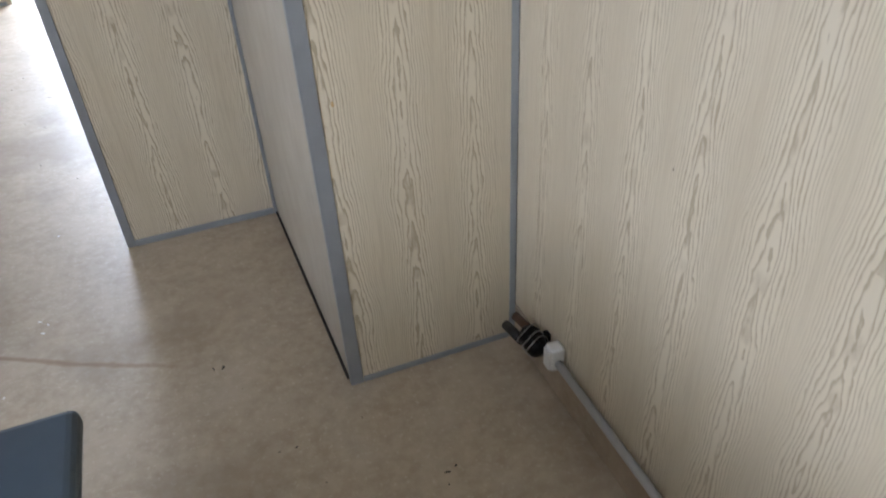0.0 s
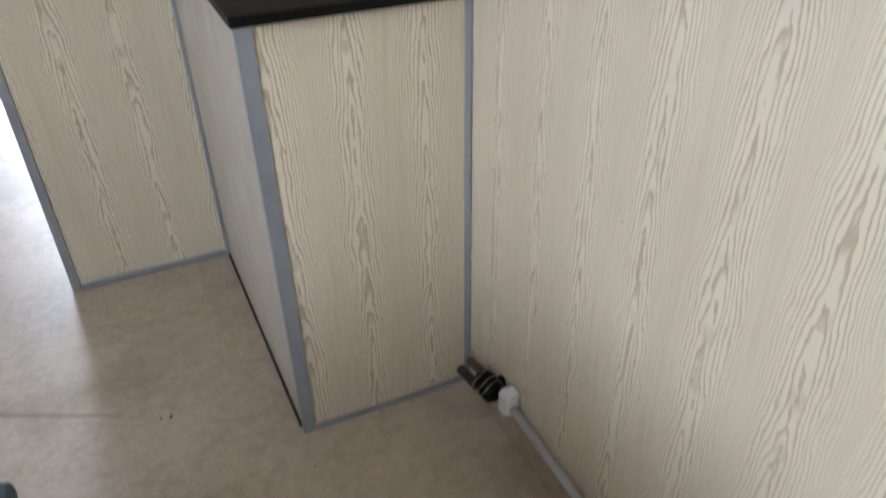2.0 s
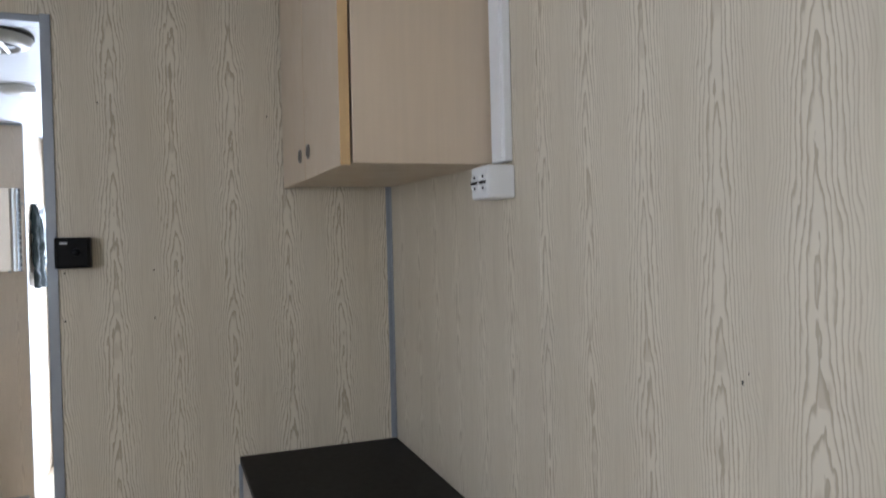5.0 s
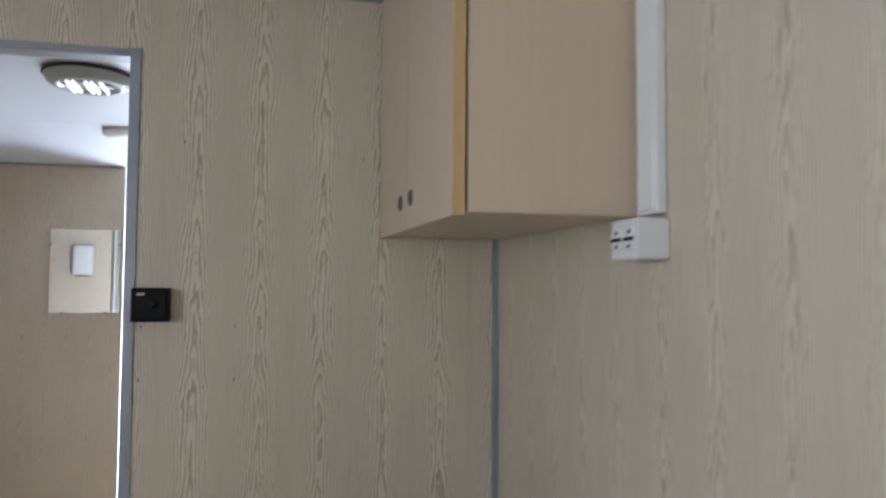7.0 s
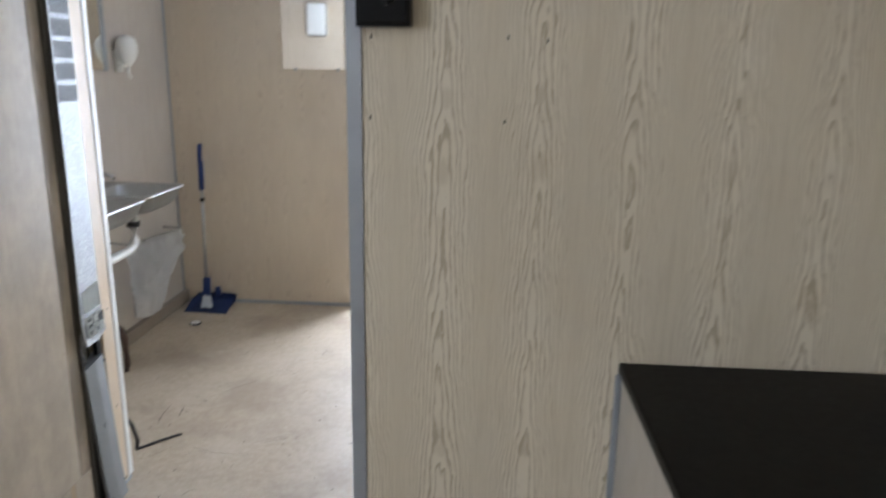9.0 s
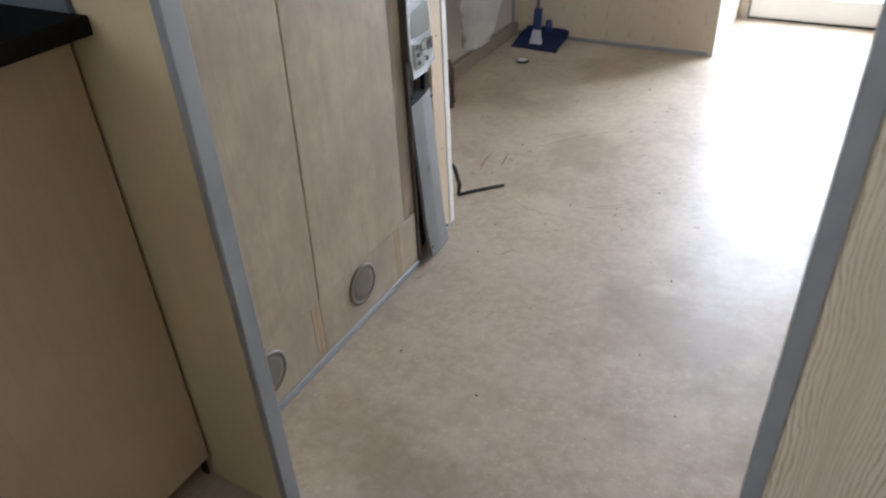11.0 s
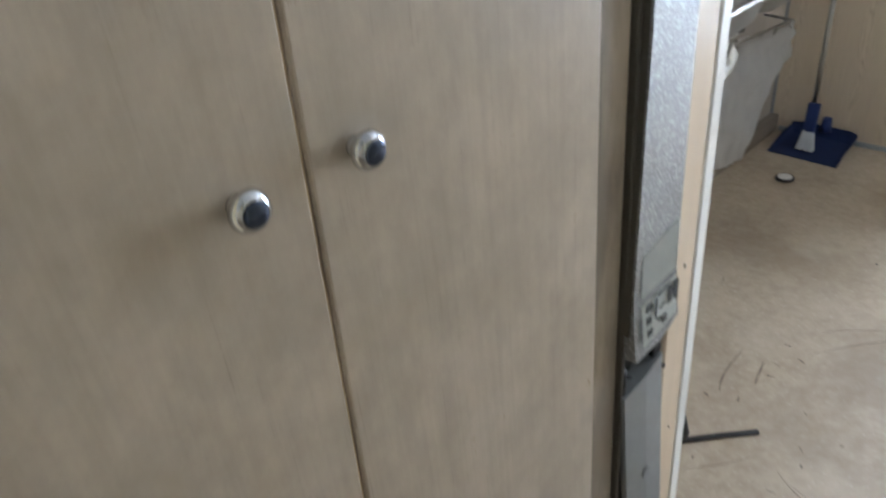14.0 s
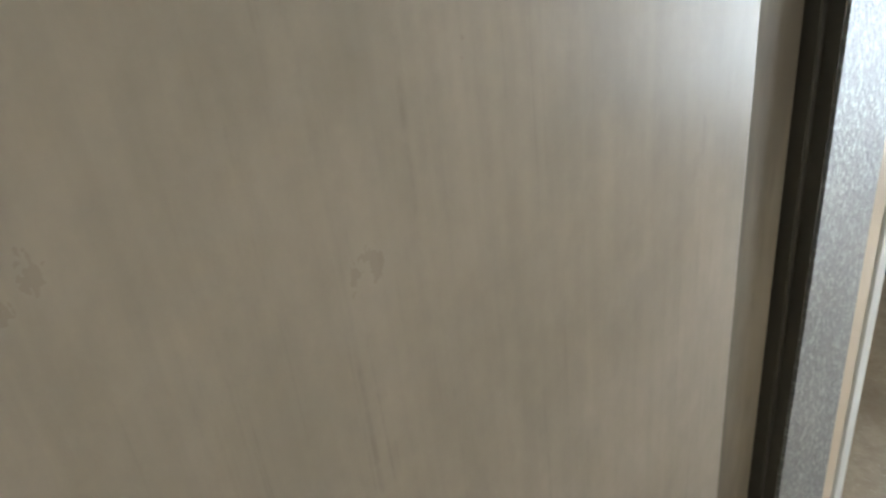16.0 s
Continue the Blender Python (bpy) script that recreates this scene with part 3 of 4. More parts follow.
trunk = base("cable_trunking", "white plastic cable trunking running up the wall", "trunking", 0.735, 2.44, 1.6)
part("channel", box(0.733, 0.7495, 2.420, 2.476, 1.584, TOP - 0.002, 0.002, 1), WHITE, trunk)
part("cover", box(0.7305, 0.7335, 2.426, 2.470, 1.590, TOP - 0.004, 0.002, 1), WHITE, trunk)
so = base("wall_socket", "white surface-mounted double wall socket below the cabinet", "socket", 0.72, 2.44, 1.52)
part("housing", box(0.697, 0.7495, 2.412, 2.488, 1.519, 1.577, 0.004, 2), WHITE, so)
for cy in (2.4315, 2.4685):
    m = Matrix.Translation((0.6972, cy, 1.548)) @ Matrix.Rotation(radians(-90), 4, "Y")
    f = part("socket_face", lathe([(0.0165, 0.0), (0.0165, 0.002), (0.0145, 0.0022), (0.0135, 0.0008)], m, 24), WHITE, so)
    part("slot", box(0.6938, 0.6962, cy - 0.0145, cy + 0.0145, 1.5455, 1.5505), DARK, f)
    for dz in (-0.010, 0.010):
        mm = Matrix.Translation((0.6958, cy, 1.548 + dz)) @ Matrix.Rotation(radians(-90), 4, "Y")
        part("hole", lathe([(0.0028, 0.0), (0.0028, 0.001)], mm, 10), DARK, f)

# ---- black control on the partition ----
sw = base("control_box", "small black plastic control box on the partition", "switch", -0.04, 3.18, 1.40)
part("case", box(-0.078, -0.001, 3.164, 3.1995, 1.402, 1.475, 0.003, 2), BLACK, sw)
part("cover", box(-0.073, -0.006, 3.1605, 3.1645, 1.407, 1.470, 0.0015, 1), BLACK, sw)
part("mark", box(-0.066, -0.050, 3.1598, 3.1606, 1.459, 1.464), GREYPIPE, sw, "faint grey printed bar")
m = Matrix.Translation((-0.032, 3.1605, 1.440)) @ Matrix.Rotation(radians(90), 4, "X")
part("knob", lathe([(0.009, 0.0), (0.0085, 0.004), (0.007, 0.005)], m, 20), BLACK, sw, "", True)

# ---- conduit and clamp along the east wall ----
pipe = base("conduit_pipe", "grey plastic conduit running low along the wall", "pipe", 0.735, 1.8, 0.11)
part("pipe", tube([(0.733, YS + 0.01, 0.112), (0.733, 1.3, 0.116), (0.733, 2.205, 0.120)], 0.0085), GREYPIPE, pipe, "", True)
part("wall_clip", box(0.722, 0.7497, 0.95, 0.97, 0.102, 0.130, 0.002, 1), GREYPIPE, pipe)
cap = base("conduit_end_box", "white plastic end box of the conduit", "junction box", 0.735, 2.21, 0.09)
part("case", box(0.717, 0.7495, 2.190, 2.222, 0.098, 0.156, 0.007, 3), WHITE, cap, "", True)
part("cover", box(0.713, 0.7175, 2.194, 2.218, 0.103, 0.151, 0.003, 2), WHITE, cap)
va = base("pipe_valve", "black valve with wire rings where pipes meet in the corner", "valve", 0.715, 2.28, 0.0)
m = Matrix.Translation((0.711, 2.258, 0.132)) @ Matrix.Rotation(radians(-82), 4, "X")
part("body", lathe([(0.012, -0.034), (0.020, -0.028), (0.024, -0.010), (0.0225, 0.008), (0.025, 0.014), (0.018, 0.030), (0.010, 0.036)], m, 24), BLACK, va, "", True)
part("bracket", box(0.715, 0.7497, 2.25, 2.27, 0.120, 0.142, 0.003, 1), BLACK, va)
part("upper_pipe", tube([(0.722, 2.262, 0.142), (0.716, 2.295, 0.138), (0.710, 2.340, 0.136)], 0.0095), RUST, va, "dull brown pipe stub", True)
part("lower_pipe", tube([(0.698, 2.280, 0.118), (0.690, 2.345, 0.114)], 0.0105), RUBBER, va, "black pipe stub", True)
part("cock_lever", box(0.700, 0.712, 2.228, 2.250, 0.150, 0.156, 0.002, 1), BLACK, va)
part("link_pipe", tube([(0.733, 2.215, 0.122), (0.722, 2.235, 0.128)], 0.008), GREYPIPE, va, "", True)
for dy in (-0.020, -0.004, 0.018):
    c = Vector((0.711, 2.258 + dy, 0.132))
    part("wire_ring", tube([c + Vector((0.0262 * math.cos(a), 0.006 * math.sin(2 * a), 0.0262 * math.sin(a))) for a in (k * 2 * math.pi / 22 for k in range(23))], 0.0012, n=6), STEEL, va, "thin steel wire ring", True)

for y, z, s in ((1.881, 1.291, 1.0), (1.872, 1.302, 0.5), (1.963, 0.684, 0.6)):
    m = Matrix.Translation((X1 + 0.0006, y, z)) @ Matrix.Rotation(radians(-90), 4, "Y") @ Matrix.Diagonal((2.4 * s, 0.9 * s, 1, 1))
    part("nick", lathe([(0.0013, -0.0008), (0.0013, 0.0010), (0.0008, 0.0013)], m, 8), DARK, east, "small dark nick")
m = Matrix.Translation((0.400, 2.4202, 0.662)) @ Matrix.Rotation(radians(90), 4, "X") @ Matrix.Diagonal((0.7, 1.3, 1, 1))
part("resin_spot", lathe([(0.004, 0.0), (0.0038, 0.0008)], m, 12), PINE, cup, "small honey-coloured resin spot")

# ---- left side of the front room ----
lc = base("base_cabinet", "tan laminate base cabinet against the partition", "cabinet", -1.38, 2.6, 0)
part("body", box(X0 + 0.002, -1.052, 2.0, 3.121, 0.06, 0.918), BROWN, lc)
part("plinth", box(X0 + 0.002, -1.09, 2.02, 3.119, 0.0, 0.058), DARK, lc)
for y0, y1 in ((2.004, 2.553), (2.557, 3.121)):
    d = part("door", box(-1.0515, -1.034, y0, y1, 0.07, 0.912, 0.0015, 1), BROWN, lc)
    part("handle", tube([(-1.034, y0 + 0.08, 0.80), (-1.012, y0 + 0.08, 0.80), (-1.012, y0 + 0.20, 0.80), (-1.034, y0 + 0.20, 0.80)], 0.005), CHROME, d, "chrome bar handle")
part("filler", box(-1.074, -1.059, 3.1215, 3.1275, 0.0, 0.918), DARK, lc)
tagged(link("worktop", box(X0 + 0.0005, -0.987, 1.985, 3.1272, 0.9195, 0.9465, 0.003, 2), BLACKTOP), "matt black laminate worktop on the base cabinet", "worktop")
tagged(link("splashback", box(X0 + 0.0005, -1.012, 3.1185, 3.1272, 0.947, 1.75, 0.001, 1), SLATE), "dull blue-grey splash panel standing on the worktop", "splashback")
tb = base("table", "dark slate-blue table with rounded top edge and steel legs", "table", -0.4, 1.2, 0)
part("tabletop", box(-0.90, 0.020, 0.62, 1.83, 0.676, 0.700, 0.009, 3), BLUETOP, tb)
for x, y in ((-0.85, 0.67), (-0.85, 1.74), (-0.045, 0.67), (-0.045, 1.74)):
    part("leg", tube([(x, y, 0.0), (x, y, 0.675)], 0.016), GREYPAINT, tb, "", True)
part("apron", box(-0.84, -0.06, 0.69, 1.72, 0.63, 0.674), GREYPAINT, tb)

# ---- wardrobe ----
wd = base("wardrobe", "built-in two-door wardrobe in smudged pale birch veneer", "wardrobe", -1.35, 3.58, 0)
WF = -1.035
part("body", box(X0 + 0.002, WF - 0.0505, 3.172, 3.895, 0.022, 2.17), WARD, wd)
part("carcass_front", box(WF - 0.050, WF - 0.020, 3.172, 3.9540, 0.022, 2.17), WARD, wd)


def split(z):
    """Where the sagging doors meet."""
    return 3.514 + 0.037 * (z - 0.182)


def leaf(y0, y1, lean0, lean1, x0, x1, z0, z1, bevel):
    bm = box(x0, x1, y0, y1, z0, z1)
    for v in bm.verts:
        if abs(v.co.y - y0) < 1e-6 and lean0:
            v.co.y = split(v.co.z) + 0.0018
        elif abs(v.co.y - y1) < 1e-6 and lean1:
            v.co.y = split(v.co.z) - 0.0018
    if bevel:
        bmesh.ops.bevel(bm, geom=bm.edges[:], offset=bevel, segments=3, affect="EDGES", profile=0.5)
    return bm


lining = box(WF - 0.0185, WF - 0.0035, 3.50, 3.51, 0.185, 2.15)
for v in lining.verts:
    v.co.y = split(v.co.z) + (0.0015 if v.co.y > 3.505 else -0.0015)
# board coloured darker than the doors to stand in for shade by the heater
part("frame_board", box(WF - 0.0195, WF - 0.004, 3.898, 3.9540, 0.182, 2.155, 0.003, 2), EDGE, wd, "narrow board beside the door, coloured darker for shade and dirt")
part("gap_lining", lining, FILLER, wd, "honey wood showing in the gap between the doors")
for y0, y1, l0, l1, ky, kz in ((3.174, 3.53, False, True, 3.490, 1.006), (3.54, 3.8960, True, False, 3.588, 1.009)):
    d = part("door", leaf(y0, y1, l0, l1, WF - 0.018, WF, 0.182, 2.155, 0.0018 if l1 else 0.004), WARD, wd)
    m = Matrix.Translation((WF, ky, kz)) @ Matrix.Rotation(radians(90), 4, "Y")
    k = part("knob", lathe([(0.0085, -0.0005), (0.0078, 0.002), (0.0060, 0.005), (0.0066, 0.008), (0.0110, 0.0100), (0.0142, 0.0120), (0.0152, 0.0142), (0.0149, 0.0165), (0.0136, 0.0192), (0.0112, 0.0215), (0.0080, 0.0230), (0.0042, 0.0239), (0.0006, 0.0241)], m, 40), CHROME, d, "round chrome knob", True)
    # thin dark blue cap imitates what the chrome dome reflects
    part("dome_reflection", lathe([(0.0096, 0.0226), (0.0078, 0.0236), (0.0042, 0.0244), (0.0006, 0.0246)], m, 32), KNOB_REFLECTION, k, "dark blue reflection painted on the knob's dome", True)
for y0, y1 in ((3.174, 3.484), (3.5165, 3.845), (3.866, 3.953)):
    part("plinth_board", box(WF - 0.016, WF - 0.003, y0, y1, 0.0222, 0.1795, 0.001, 1), WARD, wd)
for y0, y1 in ((3.485, 3.4995), (3.5005, 3.5155), (3.846, 3.855), (3.856, 3.865)):
    part("filler_strip", box(WF - 0.016, WF - 0.0035, y0, y1, 0.0222, 0.1795), FILLER, wd, "thin honey wood filler strip")
part("base_profile", box(WF - 0.019, WF + 0.001, 3.174, 3.955, 0.0, 0.0215, 0.002, 1), TRIM, wd, "grey metal base profile")
for cy in (3.322, 3.684):
    m = Matrix.Translation((WF - 0.0032, cy, 0.118)) @ Matrix.Rotation(radians(90), 4, "Y")
    v = part("vent", lathe([(0.056, 0.0), (0.056, 0.003), (0.052, 0.006), (0.048, 0.006), (0.046, 0.003), (0.042, 0.003), (0.040, 0.0045), (0.034, 0.0045)], m, 36), VENT, wd, "round translucent grey plastic vent", True)
    for i in range(-4, 5):
        z = 0.118 + i * 0.0068
        h = math.sqrt(max(0.033 ** 2 - (i * 0.0068) ** 2, 1e-5))
        part("slat", box(WF + 0.0008, WF + 0.0028, cy - h, cy + h, z - 0.0018, z + 0.0018), VENT, v)

# ---- electric heater column ----
ht = base("heater_column", "battered galvanised heater column with a bent cover", "heater", -1.06, 4.0, 0)
part("channel", box(WF - 0.050, WF - 0.046, 3.898, 4.080, 0.0, 2.17), DARK, ht)
part("rail", box(WF - 0.045, WF + 0.003, 3.9565, 3.9640, 0.022, 2.17, 0.001, 1), BRONZE, ht, "thin dark metal rail")
HY0, HY1 = 3.968, 4.066
FACE = WF + 0.012
cover = bmesh.new()
rows = [(2.168, 0.0), (1.0, 0.0), (0.72, 0.001), (0.652, 0.002), (0.606, 0.006), (0.560, 0.014)]
prev = None
for z, out in rows:
    ring = []
    for y, dx, dz in ((HY0 - 0.001, -0.034, 0.0), (HY0 + 0.001, 0.0, 0.0), (HY0 + 0.06, 0.0, 0.0), (HY1 - 0.002, 0.0, 0.004), (HY1, -0.024, 0.004)):
        ring.append(cover.verts.new((FACE + dx + out * 0.7, y - 0.010 * max(0.0, min(1.0, (1.0 - z) / 0.35)) * (HY1 - y) / (HY1 - HY0), z + dz * (1 + 4 * out / 0.014))))
    if prev:
        for k in range(4):
            cover.faces.new((prev[k], prev[k + 1], ring[k + 1], ring[k]))
    prev = ring
bmesh.ops.recalc_face_normals(cover, faces=cover.faces)
bmesh.ops.solidify(cover, geom=cover.faces[:], thickness=0.0016)
upper = part("upper_cover", cover, GALV, ht, "galvanised sheet cover, bent out at the bottom")
# separate dark strip over the cover's side, its colour standing in for shade
flange = box(FACE - 0.034, FACE - 0.0012, HY0 - 0.0030, HY0 - 0.0014, 0.60, 2.168)
for v in flange.verts:
    v.co.y -= 0.010 if v.co.z < 1.0 else 0.0
bmesh.ops.subdivide_edges(flange, edges=[e for e in flange.edges if abs(e.verts[0].co.z - e.verts[1].co.z) > 1], cuts=1)
for v in flange.verts:
    if 1.0 < v.co.z < 2.0:
        v.co.y, v.co.z = v.co.y + 0.005, 1.0
part("side_flange", flange, BRONZE, upper, "side flange coloured dark for the shade it lies in")
for r in range(13):
    z0 = 1.243 + r * 0.0565
    for k in range(7):
        y0 = 3.979 + k * 0.0125
        part("slot", box(FACE - 0.0006, FACE + 0.0012, y0, y0 + 0.0038, z0, z0 + 0.043), DARK, upper)
low = bmesh.new()
rows = [(0.486, 0.0), (0.36, 0.002), (0.22, 0.005), (0.12, 0.006), (0.05, 0.012), (0.012, 0.018)]
prev = None
for z, out in rows:
    ring = []
    for y, dx in ((3.957, -0.010), (3.958, 0.0), (4.01, 0.002), (4.060, -0.002), (4.062, -0.04)):
        ring.append(low.verts.new((FACE - 0.004 + dx + out * 0.7, y + 0.040 * (0.486 - z) / 0.474, z + (0.018 * (y - 3.951) / 0.119 if z > 0.4 else 0.0))))
    if prev:
        for k in range(4):
            low.faces.new((prev[k], prev[k + 1], ring[k + 1], ring[k]))
    else:
        low.faces.new(ring)
    prev = ring
bmesh.ops.recalc_face_normals(low, faces=low.faces)
bmesh.ops.solidify(low, geom=low.faces[:], thickness=0.0016)
lower = part("lower_cover", low, GREYPAINT, ht, "dented grey sheet cover, bulging at the foot")
for y, z, dx in ((4.003, 0.042, 0.0185), (4.096, 0.062, 0.0165), (4.060, 0.480, 0.0085)):
    m = Matrix.Translation((WF + dx, y, z)) @ Matrix.Rotation(radians(90), 4, "Y")
    part("screw", lathe([(0.0042, 0.0), (0.0038, 0.002), (0.001, 0.0024)], m, 10), RUBBER, lower)
m = Matrix.Translation((WF + 0.0135, 4.026, 0.285)) @ Matrix.Rotation(radians(90), 4, "Y")
part("knockout", lathe([(0.011, 0.0), (0.011, 0.0012), (0.0095, 0.0014)], m, 20), GREYPAINT, lower, "round knockout")
# label, torn along its upper edge
lab = bmesh.new()
for (y0, y1, za, zb, zc, zd, o) in ((HY0 + 0.006, HY1 - 0.006, 0.648, 0.650, 0.742, 0.728, 0.0062),):
    q = [lab.verts.new((FACE + 0.0004 + d, y, z)) for y, z, d in ((y0, 0.655, 0.003), (y1, 0.655, 0.003), (y1, 0.732, 0.0012), (y0 + 0.04, 0.722, 0.0012), (y0, 0.714, 0.0012))]
    lab.faces.new(q)
    bmesh.ops.solidify(lab, geom=lab.faces[:], thickness=0.0006)
part("sticker", lab, PAPER, upper, "scratched pale paper sticker")
lab = bmesh.new()
q = [lab.verts.new((FACE + 0.0004 + d * 0.8, y, z)) for y, z, d in ((HY0 + 0.006, 0.578, 0.0130), (HY1 - 0.010, 0.588, 0.0120), (HY1 - 0.006, 0.645, 0.0040), (HY0 + 0.006, 0.640, 0.0042))]
lab.faces.new(q)
bmesh.ops.solidify(lab, geom=lab.faces[:], thickness=0.0008)
part("sticker", lab, PAPER, upper, "pale maker's plate with worn black print")
for y0, y1, z0, z1 in ((3.986, 3.997, 0.621, 0.634), (3.986, 3.997, 0.602, 0.615), (3.987, 3.998, 0.583, 0.596), (4.006, 4.0095, 0.588, 0.636), (4.012, 4.020, 0.594, 0.600), (4.022, 4.034, 0.584, 0.598), (4.038, 4.050, 0.604, 0.632), (4.053, 4.064, 0.598, 0.637), (4.014, 4.046, 0.634, 0.638), (4.016, 4.034, 0.612, 0.616)):
    zc = (z0 + z1) / 2
    o = 0.0096 + 0.0088 * (0.645 - zc) / 0.065 + 0.0012
    part("print_bar", box(FACE - 0.0042 + o * 0.72, FACE - 0.0030 + o * 0.72, y0 - 0.002, y1 - 0.002, z0 + 0.004, z1 + 0.002), INK, upper, "worn black print")
part("terminal", box(WF - 0.044, WF - 0.028, 4.00, 4.035, 0.478, 0.545, 0.002, 1), GREYPAINT, ht, "exposed terminal block")
part("relay", box(WF - 0.012, WF + 0.002, 4.040, 4.064, 0.502, 0.548, 0.002, 1), BLACK, ht)
part("plug", tube([(WF - 0.004, 3.965, 0.47), (WF - 0.004, 3.965, 0.530)], 0.008), BLACK, ht, "", True)
part("wire", tube(arc((WF - 0.006, 4.045, 0.486), (WF - 0.004, 4.068, 0.488), (0, 0, 0.01), 6), 0.0025, n=8), COPPER, ht, "orange-red wire", True)
part("wire", tube(arc((WF - 0.01, 3.985, 0.50), (WF - 0.006, 4.05, 0.49), (0.004, 0, -0.01), 6), 0.002, n=8), BLACK, ht, "black wire", True)

post = base("partition_post", "pale wooden end post with white corner profile", "post", -1.03, 4.13, 0)
PF = -1.0365
part("post", box(PF - 0.012, PF, 4.0835, 4.146, 0.030, 2.17, 0.002, 1), CABINET, post)
part("corner_profile", box(PF - 0.012, PF + 0.002, 4.147, 4.173, 0.034, 2.17, 0.002, 1), WHITE, post, "white plastic corner profile")
part("foot_profile", box(PF - 0.03, PF - 0.014, 4.0835, 4.190, 0.0, 0.029, 0.002, 1), TRIM, post)
for z in (0.30, 0.62):
    m = Matrix.Translation((PF - 0.0002, 4.118, z)) @ Matrix.Rotation(radians(90), 4, "Y")
    part("screw", lathe([(0.003, 0.0), (0.0025, 0.0012)], m, 8), RUBBER, post)

# ---- washroom ----
strap = base("cable", "flat black cable end lying on the floor", "cable", -1.07, 4.43, 0)
part("flat_end", sheet(lambda u, v: Vector((-1.127 + 0.113 * u + 0.008 * v, 4.368 + 0.124 * u - 0.010 * v, 0.004 + 0.003 * math.sin(3 * u))), 8, 2, 0.004), RUBBER, strap)
part("riser", tube([(-1.120, 4.362, 0.008), (-1.108, 4.350, 0.05), (-1.110, 4.325, 0.12), (-1.122, 4.28, 0.19), (-1.15, 4.24, 0.235), (-1.17, 4.200, 0.245)], 0.007, n=8), RUBBER, strap, "", True)
up = base("bent_pipe", "short rusty pipe bending into the floor", "pipe", -1.42, 4.62, 0)
for dx, dy in ((0.0, 0.0), (0.02, -0.05)):
    part("pipe", tube([(-1.51 + dx, 5.06 + dy, 0.0), (-1.51 + dx, 5.06 + dy, 0.14), (-1.52 + dx, 5.055 + dy, 0.18), (-1.545 + dx, 5.05 + dy, 0.20), (-1.655, 5.04 + dy, 0.205)], 0.010), RUST, up, "", True)


def sink(y0, y1, xb, tap):
    s = base("steel_sink", "stainless steel wash basin fixed to the washroom wall", "sink", -1.45, (y0 + y1) / 2, 0.75, "washroom sinks")
    xa, zt = X0 + 0.001, 0.824
    deep = 0.085

    def ring(grow, z, r):
        """A rounded rectangle round the basin, a set distance inside the rim."""
        ax, bx, ay, by = xa + (0.085 if grow > 0.015 else 0.0) + grow, xb - grow, y0 + grow, y1 - grow
        pts = []
        for cx, cy, a0 in ((bx - r, by - r, 0), (ax + r, by - r, 90), (ax + r, ay + r, 180), (bx - r, ay + r, 270)):
            pts += [o.verts.new((cx + r * math.cos(radians(a0 + k * 22.5)), cy + r * math.sin(radians(a0 + k * 22.5)), z)) for k in range(5)]
        return pts

    o = bmesh.new()
    rings = [ring(0.075, zt - deep - 0.006, 0.035), ring(0.045, zt - deep + 0.004, 0.045), ring(0.022, zt - 0.055, 0.040), ring(0.012, zt - 0.016, 0.030),
             ring(0.002, zt - 0.012, 0.024), ring(0.0, zt - 0.003, 0.024), ring(0.004, zt, 0.022), ring(0.018, zt - 0.002, 0.034), ring(0.024, zt - 0.012, 0.036),
             ring(0.050, zt - deep + 0.014, 0.045), ring(0.080, zt - deep, 0.035)]
    for a, b in zip(rings, rings[1:]):
        for k in range(20):
            o.faces.new((a[k], a[(k + 1) % 20], b[(k + 1) % 20], b[k]))
    o.faces.new(rings[0][::-1])
    o.faces.new(rings[-1])
    part("basin", o, STEEL, s, "", True)
    m = Matrix.Translation((-1.42, (y0 + y1) / 2, zt - deep + 0.0015))
    part("drain", lathe([(0.024, 0.0), (0.024, 0.002), (0.018, 0.0022), (0.016, 0.0005)], m, 20), CHROME, s)
    if tap:
        t = part("tap", lathe([(0.022, 0.0), (0.022, 0.008), (0.016, 0.012), (0.016, 0.06), (0.019, 0.064), (0.019, 0.085), (0.012, 0.092)], Matrix.Translation((xa + 0.055, (y0 + y1) / 2, zt + 0.0005)), 20), CHROME, s, "chrome mixer tap", True)
        part("spout", tube([(xa + 0.06, (y0 + y1) / 2, zt + 0.045), (xa + 0.12, (y0 + y1) / 2, zt + 0.060), (xa + 0.165, (y0 + y1) / 2, zt + 0.050), (xa + 0.172, (y0 + y1) / 2, zt + 0.036)], 0.009), CHROME, t, "", True)
        part("lever", tube([(xa + 0.055, (y0 + y1) / 2, zt + 0.092), (xa + 0.11, (y0 + y1) / 2 + 0.01, zt + 0.118)], [0.007, 0.004], n=10), CHROME, t, "", True)
    return s


sink(4.300, 4.845, -1.240, True)
sink(4.880, 5.228, -1.252, True)
tr = base("drain_trap", "white plastic drain trap below the sinks", "pipe", -1.42, 4.75, 0.5)
part("tail", tube([(-1.42, 5.055, 0.718), (-1.42, 5.055, 0.66)], 0.020), GREYPIPE, tr, "", True)
part("nut", lathe([(0.027, 0.0), (0.027, 0.022)], Matrix.Translation((-1.42, 5.055, 0.66)), 10), RUBBER, tr, "dark coupling nut")
